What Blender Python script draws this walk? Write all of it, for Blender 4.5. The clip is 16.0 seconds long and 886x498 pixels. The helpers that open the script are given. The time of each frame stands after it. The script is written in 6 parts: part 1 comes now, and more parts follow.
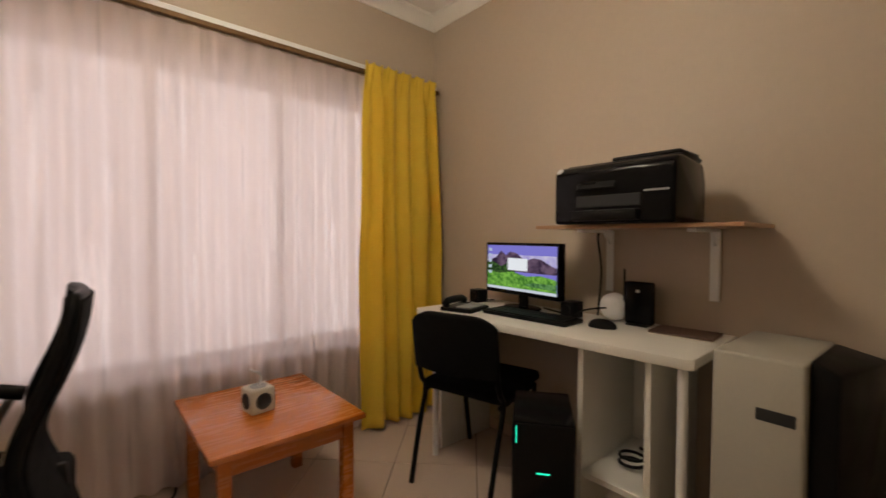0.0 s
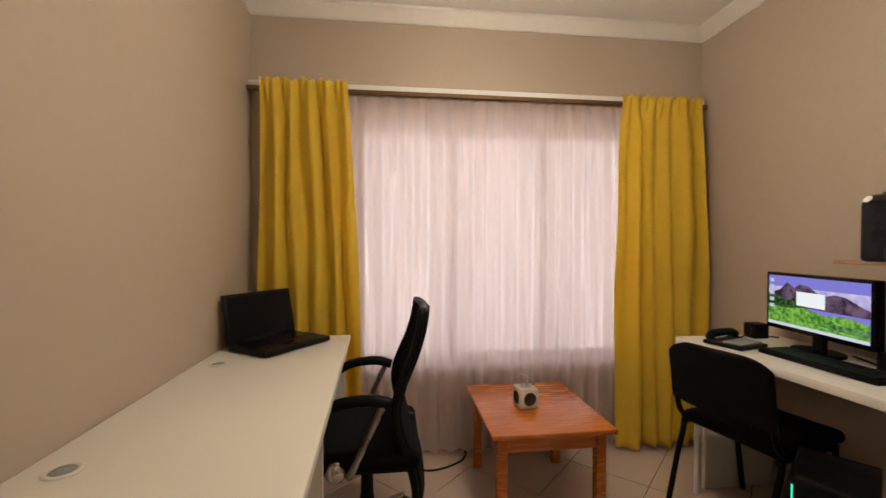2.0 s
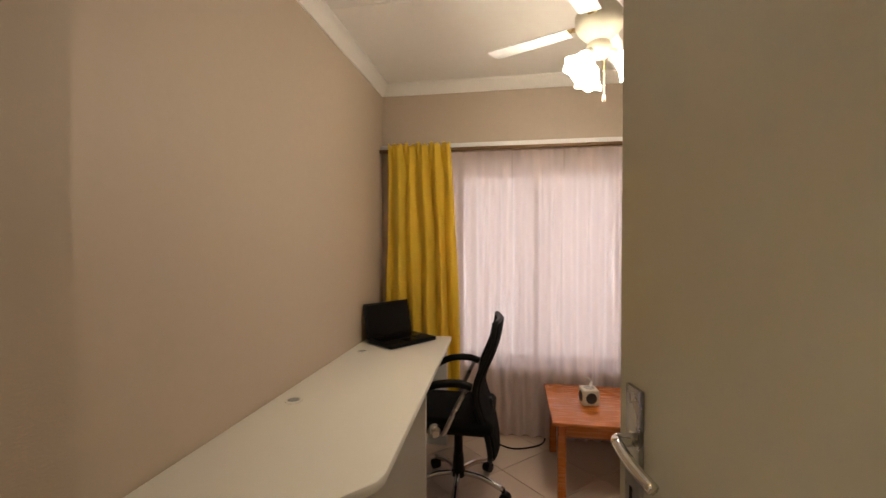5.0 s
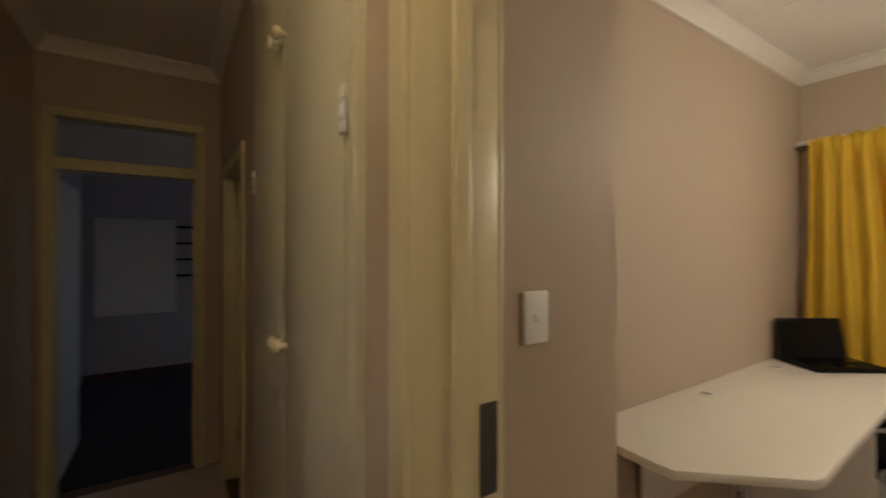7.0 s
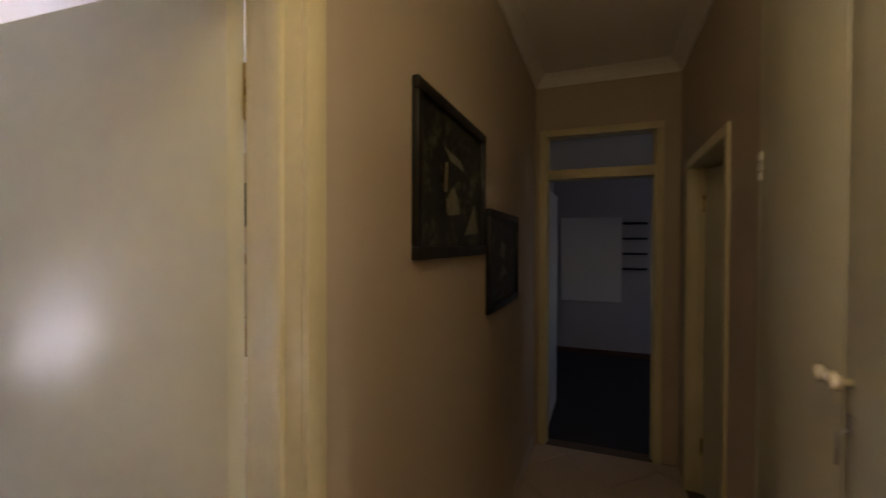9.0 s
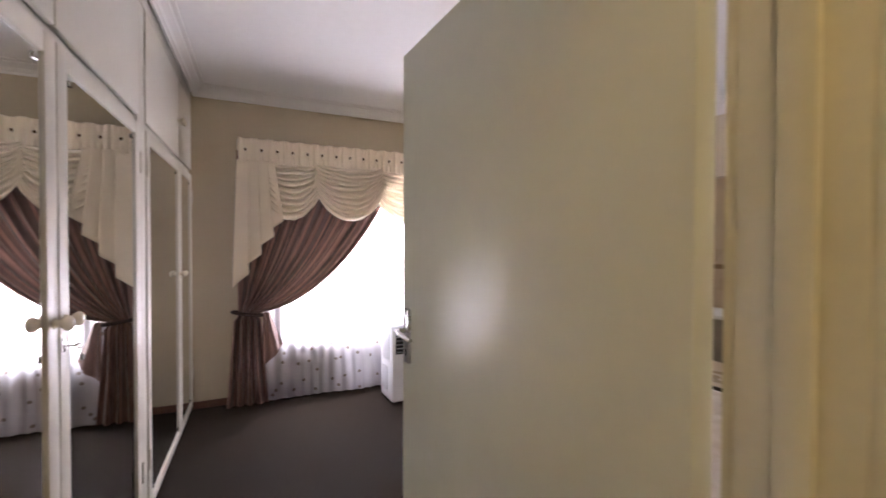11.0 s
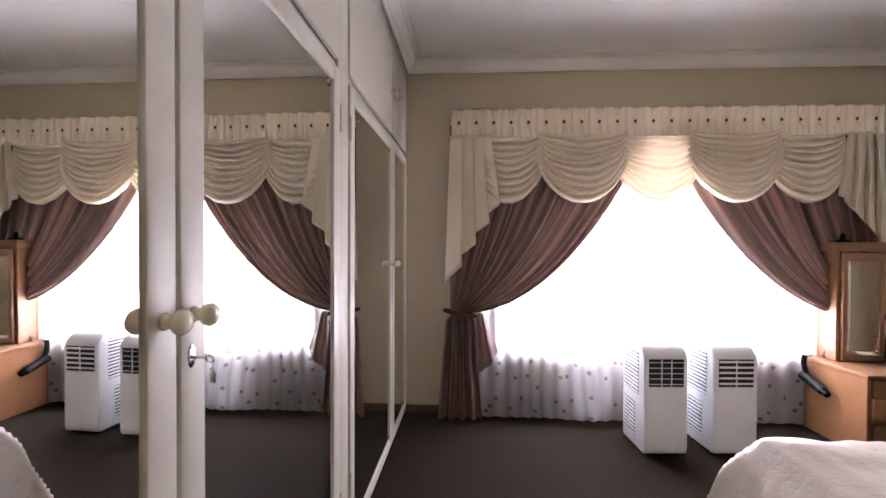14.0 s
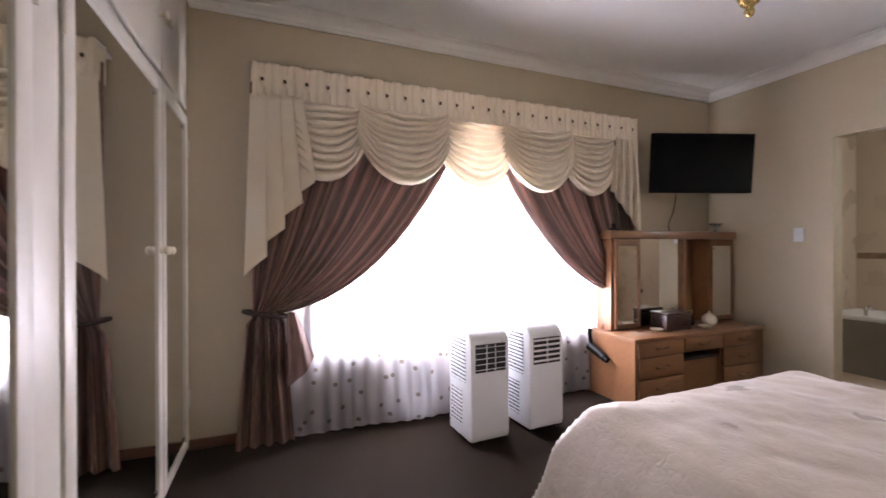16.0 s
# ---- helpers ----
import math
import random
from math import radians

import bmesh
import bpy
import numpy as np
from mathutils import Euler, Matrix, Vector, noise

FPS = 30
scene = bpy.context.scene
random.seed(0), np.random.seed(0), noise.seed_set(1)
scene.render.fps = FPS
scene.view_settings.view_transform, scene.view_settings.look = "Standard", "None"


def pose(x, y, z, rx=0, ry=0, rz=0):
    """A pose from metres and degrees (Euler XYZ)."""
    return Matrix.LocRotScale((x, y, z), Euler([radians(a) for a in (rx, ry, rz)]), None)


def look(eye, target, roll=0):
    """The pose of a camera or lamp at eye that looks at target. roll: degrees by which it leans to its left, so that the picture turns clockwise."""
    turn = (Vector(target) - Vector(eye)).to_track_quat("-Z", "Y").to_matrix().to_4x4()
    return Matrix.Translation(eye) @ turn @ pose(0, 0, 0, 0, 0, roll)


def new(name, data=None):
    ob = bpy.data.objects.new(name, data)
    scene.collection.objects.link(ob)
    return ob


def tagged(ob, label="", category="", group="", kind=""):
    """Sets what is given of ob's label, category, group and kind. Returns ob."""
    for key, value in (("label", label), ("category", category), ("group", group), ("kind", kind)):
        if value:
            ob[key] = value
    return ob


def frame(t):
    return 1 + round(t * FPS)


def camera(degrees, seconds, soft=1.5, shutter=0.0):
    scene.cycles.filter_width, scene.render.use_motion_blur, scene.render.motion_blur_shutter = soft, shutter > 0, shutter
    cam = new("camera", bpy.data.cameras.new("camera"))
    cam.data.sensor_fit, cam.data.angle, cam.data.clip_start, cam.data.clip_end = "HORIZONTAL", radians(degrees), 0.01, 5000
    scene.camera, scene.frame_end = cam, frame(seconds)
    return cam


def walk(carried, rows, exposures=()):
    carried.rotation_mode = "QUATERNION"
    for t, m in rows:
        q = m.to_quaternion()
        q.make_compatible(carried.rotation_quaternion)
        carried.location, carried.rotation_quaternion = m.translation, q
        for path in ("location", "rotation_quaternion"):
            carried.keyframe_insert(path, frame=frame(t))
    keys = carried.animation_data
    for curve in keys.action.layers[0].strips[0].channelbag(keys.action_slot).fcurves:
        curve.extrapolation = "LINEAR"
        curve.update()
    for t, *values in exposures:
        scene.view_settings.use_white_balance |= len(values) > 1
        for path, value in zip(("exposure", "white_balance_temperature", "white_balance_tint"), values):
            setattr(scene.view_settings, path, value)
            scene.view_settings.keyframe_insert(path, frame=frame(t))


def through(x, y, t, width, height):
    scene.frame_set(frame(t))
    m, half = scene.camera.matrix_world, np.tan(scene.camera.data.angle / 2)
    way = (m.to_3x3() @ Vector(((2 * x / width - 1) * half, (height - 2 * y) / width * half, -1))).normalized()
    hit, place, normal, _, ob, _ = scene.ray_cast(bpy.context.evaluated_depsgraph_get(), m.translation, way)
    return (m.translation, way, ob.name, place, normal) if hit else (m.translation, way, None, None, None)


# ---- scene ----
cam = camera(93.5, 16.0, shutter=0.4)
PATH = [
    (0, (0.533, 0.276, 1.157), (1.844, 1.786, 1.099), 0.2),
    (0.5, (0.486, 0.211, 1.166), (1.49, 1.939, 1.118), 0.2),
    (1, (0.449, 0.148, 1.192), (1.161, 2.017, 1.15), 0.2),
    (1.5, (0.431, 0.082, 1.23), (0.875, 2.032, 1.194), 0.1),
    (2, (0.409, 0.019, 1.265), (0.645, 2.005, 1.237), 0.1),
    (2.5, (0.393, -0.078, 1.321), (0.492, 1.919, 1.286), 0.2),
    (3, (0.386, -0.183, 1.362), (0.398, 1.817, 1.323), 0.3),
    (5.5, (0.633, -0.731, 1.439), (0.054, 1.183, 1.423), 0.1),
    (6, (0.628, -0.854, 1.451), (-0.298, 0.919, 1.438), 0.1),
    (6.2, (0.627, -0.905, 1.456), (-0.448, 0.781, 1.446), 0.0),
    (6.5, (0.632, -0.985, 1.456), (-0.677, 0.527, 1.45), 0.0),
    (7, (0.666, -1.099, 1.444), (-1.011, -0.008, 1.448), 0.0),
    (7.5, (0.697, -1.16, 1.458), (-1.213, -0.57, 1.438), -0.2),
    (8, (0.675, -1.197, 1.459), (-1.321, -1.074, 1.437), -0.1),
    (8.5, (0.608, -1.237, 1.454), (-1.367, -1.552, 1.432), 0.1),
    (9, (0.53, -1.291, 1.454), (-1.337, -2.006, 1.427), 0.2),
    (9.5, (0.469, -1.35, 1.451), (-1.21, -2.436, 1.415), 0.3),
    (10, (0.439, -1.415, 1.433), (-0.97, -2.834, 1.4), 0.1),
    (10.2, (0.434, -1.448, 1.422), (-0.858, -2.974, 1.39), 0.1),
    (12.5, (0.451, -1.923, 1.362), (0.328, -3.919, 1.337), 0.2),
    (13, (0.452, -2.076, 1.337), (0.491, -4.076, 1.314), 0.2),
    (13.5, (0.435, -2.248, 1.319), (0.53, -4.246, 1.296), 0.2),
    (14, (0.447, -2.408, 1.299), (0.549, -4.405, 1.274), 0.2),
    (14.5, (0.462, -2.548, 1.264), (0.51, -4.548, 1.243), 0.2),
    (15, (0.457, -2.669, 1.225), (0.237, -4.657, 1.215), 0.2),
    (15.5, (0.458, -2.749, 1.192), (-0.055, -4.682, 1.186), 0.0),
    (16, (0.428, -2.773, 1.177), (-0.324, -4.626, 1.175), -0.2),
]
walk(cam, [(t, look(eye, target, roll)) for t, eye, target, roll in PATH],
     [(0, -0.2), (0.5, -0.03), (1.6, -0.01), (3.0, -0.02), (5.5, -0.09), (7.0, -0.11), (8.5, -0.02), (10.2, 0.0), (12.5, -0.10), (16, -0.14)])

# ---------- light and exposure ----------
world = bpy.data.worlds.new("sky")
scene.world = world
world.use_nodes = True
wn = world.node_tree.nodes
sky = wn.new("ShaderNodeTexSky")
sky.sky_type = 'NISHITA'
sky.sun_disc = False
sky.sun_elevation = radians(48)
sky.sun_rotation = radians(100)
world.node_tree.links.new(sky.outputs[0], wn["Background"].inputs[0])
wn["Background"].inputs[1].default_value = 0.12

CEIL = 2.65          # ceiling height
BED_CEIL = 2.69      # ceiling height of the bedroom
CORN = 2.57          # lower edge of the cornices


def lamp(name, kind, energy, colour, m, size=0.1, size_y=None):
    data = bpy.data.lights.new(name, kind)
    data.energy, data.color = energy, colour
    if kind == 'AREA':
        data.shape, data.size, data.size_y = 'RECTANGLE', size, size_y
    elif kind == 'POINT':
        data.shadow_soft_size = size
    elif kind == 'SUN':
        data.angle = size
    ob = new(name, data)
    ob.matrix_world = m
    return ob


# the sun, high and behind the house, and the sky's light in two windows
lamp("sun", 'SUN', 2.5, (1.0, 0.95, 0.88), pose(0, 0, 10, 42, 0, 80), radians(0.6))
lamp("sky_in_bedroom_window", 'AREA', 640, (0.95, 0.91, 1.0), look((-0.95, -5.80, 1.32), (-0.95, 0, 2.6)), 2.1, 1.55)
lamp("sky_in_office_window", 'AREA', 17, (1.0, 0.86, 0.83), look((1.08, 2.90, 1.26), (1.08, 0, 1.26)), 1.95, 1.6)
# fill lamp added out of view; the bathroom wall has no window
lamp("bathroom_fill", 'AREA', 15, (0.95, 0.97, 1.0), look((-4.4, -3.34, 1.7), (-4.6, -5, 1.0)), 0.7, 0.6)
# assumed source of the corridor's warm light, never in view
lamp("assumed_corridor_lamp", 'POINT', 4.2, (1.0, 0.66, 0.20), Matrix.Translation((0.40, -1.28, 2.22)), 0.09)
# bluish fill lamp, added at an unseen opening to brighten the far room
lamp("far_room_fill", 'AREA', 1.5, (0.65, 0.68, 1.0), look((-4.0, 0.98, 1.4), (-4.0, -2, 1.2)), 1.2, 1.1)


# ---------- mesh helpers ----------
def box(bm, x0, x1, y0, y1, z0, z1, bev=0.0, seg=1):
    c = Matrix.Translation(((x0 + x1) / 2, (y0 + y1) / 2, (z0 + z1) / 2)) @ Matrix.Diagonal((abs(x1 - x0), abs(y1 - y0), abs(z1 - z0), 1))
    vs = bmesh.ops.create_cube(bm, size=1, matrix=c)["verts"]
    if bev:
        es = list({e for v in vs for e in v.link_edges})
        bmesh.ops.bevel(bm, geom=es, offset=bev, segments=seg, affect='EDGES', profile=0.5)
    return bm


def rod(bm, p, q, r, r2=None, seg=12):
    p, q = Vector(p), Vector(q)
    d = q - p
    m = Matrix.Translation((p + q) / 2) @ d.to_track_quat("Z", "Y").to_matrix().to_4x4()
    bmesh.ops.create_cone(bm, cap_ends=True, segments=seg, radius1=r, radius2=r if r2 is None else r2, depth=d.length, matrix=m)
    return bm


def tube(bm, pts, r, seg=8):
    pts = [Vector(p) for p in pts]
    rings = []
    for i, p in enumerate(pts):
        d = (pts[min(i + 1, len(pts) - 1)] - pts[max(i - 1, 0)]).normalized()
        a = d.orthogonal().normalized() if i == 0 else (rings[-1][1] - d * d.dot(rings[-1][1])).normalized()
        b = d.cross(a)
        rings.append(([bm.verts.new(p + r * (a * math.cos(k * math.tau / seg) + b * math.sin(k * math.tau / seg))) for k in range(seg)], a))
    for (r0, _), (r1, _) in zip(rings, rings[1:]):
        for k in range(seg):
            bm.faces.new((r0[k], r0[(k + 1) % seg], r1[(k + 1) % seg], r1[k]))
    bm.faces.new(list(reversed(rings[0][0])))
    bm.faces.new(rings[-1][0])
    return bm


def bend(*pts, n=6):
    """A smooth line through the points (Catmull-Rom)."""
    p = [Vector(q) for q in pts]
    p = [2 * p[0] - p[1]] + p + [2 * p[-1] - p[-2]]
    out = []
    for i in range(1, len(p) - 2):
        for k in range(n):
            t = k / n
            out.append(0.5 * (2 * p[i] + (p[i + 1] - p[i - 1]) * t + (2 * p[i - 1] - 5 * p[i] + 4 * p[i + 1] - p[i + 2]) * t * t + (3 * p[i] - p[i - 1] - 3 * p[i + 1] + p[i + 2]) * t ** 3))
    return out + [p[-2]]


def lathe(bm, prof, seg=24, m=Matrix()):
    rows = []
    for r, z in prof:
        rows.append([bm.verts.new(m @ Vector((max(r, 1e-4) * math.cos(k * math.tau / seg), max(r, 1e-4) * math.sin(k * math.tau / seg), z))) for k in range(seg)])
    for a, b in zip(rows, rows[1:]):
        for k in range(seg):
            bm.faces.new((a[k], a[(k + 1) % seg], b[(k + 1) % seg], b[k]))
    return bm


def grid(bm, f, nu, nv):
    vs = [[bm.verts.new(f(i / nu, j / nv)) for i in range(nu + 1)] for j in range(nv + 1)]
    for j in range(nv):
        for i in range(nu):
            bm.faces.new((vs[j][i], vs[j][i + 1], vs[j + 1][i + 1], vs[j + 1][i]))
    return bm


def prism(bm, poly, z0, z1, bev=0.0, seg=2):
    lo = [bm.verts.new((x, y, z0)) for x, y in poly]
    hi = [bm.verts.new((x, y, z1)) for x, y in poly]
    n = len(poly)
    fs = [bm.faces.new(list(reversed(lo))), bm.faces.new(hi)] + [bm.faces.new((lo[i], lo[(i + 1) % n], hi[(i + 1) % n], hi[i])) for i in range(n)]
    bmesh.ops.recalc_face_normals(bm, faces=fs)
    if bev:
        es = list({e for f in fs[:2] for e in f.edges})
        bmesh.ops.bevel(bm, geom=es, offset=bev, segments=seg, affect='EDGES', profile=0.5)
    return bm


def sweep_profile(bm, prof, path, closed=False):
    """Sweeps a profile (out, up) along a level path of (x, y, z); out points to the path's left."""
    pts = [Vector(p) for p in path]
    n = len(pts)
    rows = []
    for i, p in enumerate(pts):
        a = pts[i - 1] if (i or closed) else None
        b = pts[(i + 1) % n] if (i < n - 1 or closed) else None
        d0 = (p - a).normalized() if a is not None else None
        d1 = (b - p).normalized() if b is not None else None
        d0, d1 = d0 or d1, d1 or d0
        n0, n1 = Vector((-d0.y, d0.x, 0)), Vector((-d1.y, d1.x, 0))
        mitre = (n0 + n1) / max(1 + n0.dot(n1), 0.2)
        rows.append([bm.verts.new(p + mitre * o + Vector((0, 0, u))) for o, u in prof])
    pairs = list(zip(rows, rows[1:])) + ([(rows[-1], rows[0])] if closed else [])
    k = len(prof)
    for a, b in pairs:
        for j in range(k):
            bm.faces.new((a[j], a[(j + 1) % k], b[(j + 1) % k], b[j]))
    if not closed:
        bm.faces.new(rows[0])
        bm.faces.new(list(reversed(rows[-1])))
    bmesh.ops.recalc_face_normals(bm, faces=bm.faces[:])
    return bm


def BM():
    return bmesh.new()


def put(name, bm, material, sharp=0.6, flip=False):
    me = bpy.data.meshes.new(name)
    if flip:
        bmesh.ops.recalc_face_normals(bm, faces=bm.faces[:])
    for f in bm.faces:
        f.smooth = True
    for e in bm.edges:
        if len(e.link_faces) == 2 and e.calc_face_angle(0) > sharp:
            e.smooth = False
    bm.to_mesh(me)
    bm.free()
    me.materials.append(material)
    return new(name, me)


def part(name, bm, material, parent, label="", sharp=0.6):
    ob = put(name, bm, material, sharp)
    ob.parent = parent
    if label:
        tagged(ob, label)
    return ob


def thing(name, label, category, at=(0, 0, 0), rz=0, group=""):
    ob = new(name)
    ob.matrix_world = pose(*at, 0, 0, rz)
    ob.empty_display_size = 0.1
    return tagged(ob, label, category, group)


def single(name, bm, material, label, category, group="", sharp=0.6):
    return tagged(put(name, bm, material, sharp), label, category, group)


def setting(name, bm, material, label="", sharp=0.6):
    return tagged(put(name, bm, material, sharp), label, kind="structure")


# ---------- materials ----------
def material(name, base, rough=0.5, metal=0.0, vary=0.06, scale=3.0, fine=60.0, bump=0.0, bump_scale=200.0, stretch=(1, 1, 1), second=None, sheen=0.0, coat=0.0, trans=0.0, rnd=0.0):
    m = bpy.data.materials.new(name)
    m.use_nodes = True
    nt = m.node_tree
    N, L = nt.nodes, nt.links
    b = N["Principled BSDF"]
    b.inputs["Roughness"].default_value = rough
    b.inputs["Metallic"].default_value = metal
    b.inputs["Sheen Weight"].default_value = sheen
    b.inputs["Coat Weight"].default_value = coat
    b.inputs["Transmission Weight"].default_value = trans
    tc = N.new("ShaderNodeTexCoord")
    mp = N.new("ShaderNodeMapping")
    mp.inputs["Scale"].default_value = stretch
    L.new(tc.outputs["Object"], mp.inputs[0])
    n1 = N.new("ShaderNodeTexNoise")
    n1.inputs["Scale"].default_value = scale
    n1.inputs["Detail"].default_value = 4
    n2 = N.new("ShaderNodeTexNoise")
    n2.inputs["Scale"].default_value = fine
    n2.inputs["Detail"].default_value = 3
    L.new(mp.outputs[0], n1.inputs["Vector"])
    L.new(mp.outputs[0], n2.inputs["Vector"])
    mixn = N.new("ShaderNodeMath")
    mixn.operation = 'MULTIPLY_ADD'
    mixn.inputs[1].default_value = 0.4
    L.new(n2.outputs[0], mixn.inputs[0])
    half = N.new("ShaderNodeMath")
    half.operation = 'MULTIPLY'
    half.inputs[1].default_value = 0.6
    L.new(n1.outputs[0], half.inputs[0])
    L.new(half.outputs[0], mixn.inputs[2])
    fac = mixn.outputs[0]
    if rnd:
        oi = N.new("ShaderNodeObjectInfo")
        add = N.new("ShaderNodeMath")
        add.operation = 'MULTIPLY_ADD'
        add.inputs[1].default_value = rnd
        L.new(oi.outputs["Random"], add.inputs[0])
        L.new(fac, add.inputs[2])
        fac = add.outputs[0]
    ramp = N.new("ShaderNodeValToRGB")
    ramp.color_ramp.elements[0].position, ramp.color_ramp.elements[1].position = 0.3, 0.7 + rnd
    dark = second or tuple(c * (1 - 2 * vary) for c in base)
    ramp.color_ramp.elements[0].color = (*dark, 1)
    ramp.color_ramp.elements[1].color = (*base, 1)
    L.new(fac, ramp.inputs[0])
    L.new(ramp.outputs[0], b.inputs["Base Color"])
    rr = N.new("ShaderNodeMapRange")
    rr.inputs["From Min"].default_value, rr.inputs["From Max"].default_value = 0.3, 0.7
    rr.inputs["To Min"].default_value, rr.inputs["To Max"].default_value = max(rough - 0.06, 0.02), min(rough + 0.06, 1)
    L.new(n1.outputs[0], rr.inputs[0])
    L.new(rr.outputs[0], b.inputs["Roughness"])
    if bump:
        n3 = N.new("ShaderNodeTexNoise")
        n3.inputs["Scale"].default_value = bump_scale
        n3.inputs["Detail"].default_value = 3
        L.new(mp.outputs[0], n3.inputs["Vector"])
        bp = N.new("ShaderNodeBump")
        bp.inputs["Strength"].default_value = bump
        bp.inputs["Distance"].default_value = 0.004
        L.new(n3.outputs[0], bp.inputs["Height"])
        L.new(bp.outputs[0], b.inputs["Normal"])
    return m


def glow(name, colour, strength):
    m = bpy.data.materials.new(name)
    m.use_nodes = True
    N, L = m.node_tree.nodes, m.node_tree.links
    e = N.new("ShaderNodeEmission")
    e.inputs[0].default_value, e.inputs[1].default_value = (*colour, 1), strength
    L.new(e.outputs[0], N["Material Output"].inputs[0])
    return m


def lit_picture(name, light, dark, strength, scale):
    """A lit part of a screen whose picture varies between two colours."""
    m = glow(name, light, strength)
    N, L = m.node_tree.nodes, m.node_tree.links
    tc, nz, rp = N.new("ShaderNodeTexCoord"), N.new("ShaderNodeTexNoise"), N.new("ShaderNodeValToRGB")
    nz.inputs["Scale"].default_value, nz.inputs["Detail"].default_value = scale, 5
    rp.color_ramp.elements[0].position, rp.color_ramp.elements[1].position = 0.38, 0.62
    rp.color_ramp.elements[0].color, rp.color_ramp.elements[1].color = (*dark, 1), (*light, 1)
    L.new(tc.outputs["Object"], nz.inputs["Vector"])
    L.new(nz.outputs[0], rp.inputs[0])
    L.new(rp.outputs[0], N["Emission"].inputs[0])
    return m


def sheer_cloth(name, base, see=0.35, spots=None, slits=0.0):
    """Thin woven cloth: partly see-through, the threads let light through."""
    m = bpy.data.materials.new(name)
    m.use_nodes = True
    N, L = m.node_tree.nodes, m.node_tree.links
    N.remove(N["Principled BSDF"])
    tl, df, tr = N.new("ShaderNodeBsdfTranslucent"), N.new("ShaderNodeBsdfDiffuse"), N.new("ShaderNodeBsdfTransparent")
    m1, m2 = N.new("ShaderNodeMixShader"), N.new("ShaderNodeMixShader")
    m1.inputs[0].default_value = 0.22
    for n in (tl, df):
        n.inputs[0].default_value = (*base, 1)
    tc, mp, nz = N.new("ShaderNodeTexCoord"), N.new("ShaderNodeMapping"), N.new("ShaderNodeTexNoise")
    mp.inputs["Scale"].default_value = (14, 14, 0.5)
    nz.inputs["Scale"].default_value = 1.0
    L.new(tc.outputs["Object"], mp.inputs[0])
    L.new(mp.outputs[0], nz.inputs["Vector"])
    mr = N.new("ShaderNodeMapRange")
    mr.inputs["From Min"].default_value, mr.inputs["From Max"].default_value = 0.25, 0.75
    mr.inputs["To Min"].default_value, mr.inputs["To Max"].default_value = see * 0.55, see * 1.45
    L.new(nz.outputs[0], mr.inputs[0])
    fac = mr.outputs[0]
    if slits:
        # narrow lengths where the threads lie apart
        ns, ms = N.new("ShaderNodeTexNoise"), N.new("ShaderNodeMapping")
        ms.inputs["Scale"].default_value = (26, 0.5, 1.6)
        ns.inputs["Scale"].default_value = 1.0
        ns.inputs["Detail"].default_value = 1.0
        L.new(tc.outputs["Object"], ms.inputs[0])
        L.new(ms.outputs[0], ns.inputs["Vector"])
        sl = N.new("ShaderNodeMapRange")
        sl.inputs["From Min"].default_value, sl.inputs["From Max"].default_value = 0.63, 0.69
        sl.inputs["To Min"].default_value, sl.inputs["To Max"].default_value = 0.0, slits
        L.new(ns.outputs[0], sl.inputs[0])
        ad = N.new("ShaderNodeMath")
        ad.operation = 'ADD'
        ad.use_clamp = True
        L.new(fac, ad.inputs[0])
        L.new(sl.outputs[0], ad.inputs[1])
        fac = ad.outputs[0]
    if spots:
        vo = N.new("ShaderNodeTexVoronoi")
        vo.inputs["Scale"].default_value = 7.5
        vo.inputs["Randomness"].default_value = 0.9
        vo.voronoi_dimensions = '2D'
        sp, cb = N.new("ShaderNodeSeparateXYZ"), N.new("ShaderNodeCombineXYZ")
        L.new(tc.outputs["Object"], sp.inputs[0])
        L.new(sp.outputs[0], cb.inputs[0])
        L.new(sp.outputs[2], cb.inputs[1])
        L.new(cb.outputs[0], vo.inputs["Vector"])
        lt = N.new("ShaderNodeMath")
        lt.operation = 'LESS_THAN'
        lt.inputs[1].default_value = 0.105
        L.new(vo.outputs["Distance"], lt.inputs[0])
        mc = N.new("ShaderNodeMix")
        mc.data_type = 'RGBA'
        mc.inputs[6].default_value, mc.inputs[7].default_value = (*base, 1), (*spots, 1)
        L.new(lt.outputs[0], mc.inputs[0])
        for n in (tl, df):
            L.new(mc.outputs[2], n.inputs[0])
        inv = N.new("ShaderNodeMath")
        inv.operation = 'SUBTRACT'
        inv.inputs[0].default_value = 1.0
        L.new(lt.outputs[0], inv.inputs[1])
        mul = N.new("ShaderNodeMath")
        mul.operation = 'MULTIPLY'
        L.new(fac, mul.inputs[0])
        L.new(inv.outputs[0], mul.inputs[1])
        fac = mul.outputs[0]
    L.new(tl.outputs[0], m1.inputs[1])
    L.new(df.outputs[0], m1.inputs[2])
    L.new(fac, m2.inputs[0])
    L.new(m1.outputs[0], m2.inputs[1])
    L.new(tr.outputs[0], m2.inputs[2])
    L.new(m2.outputs[0], N["Material Output"].inputs[0])
    return m


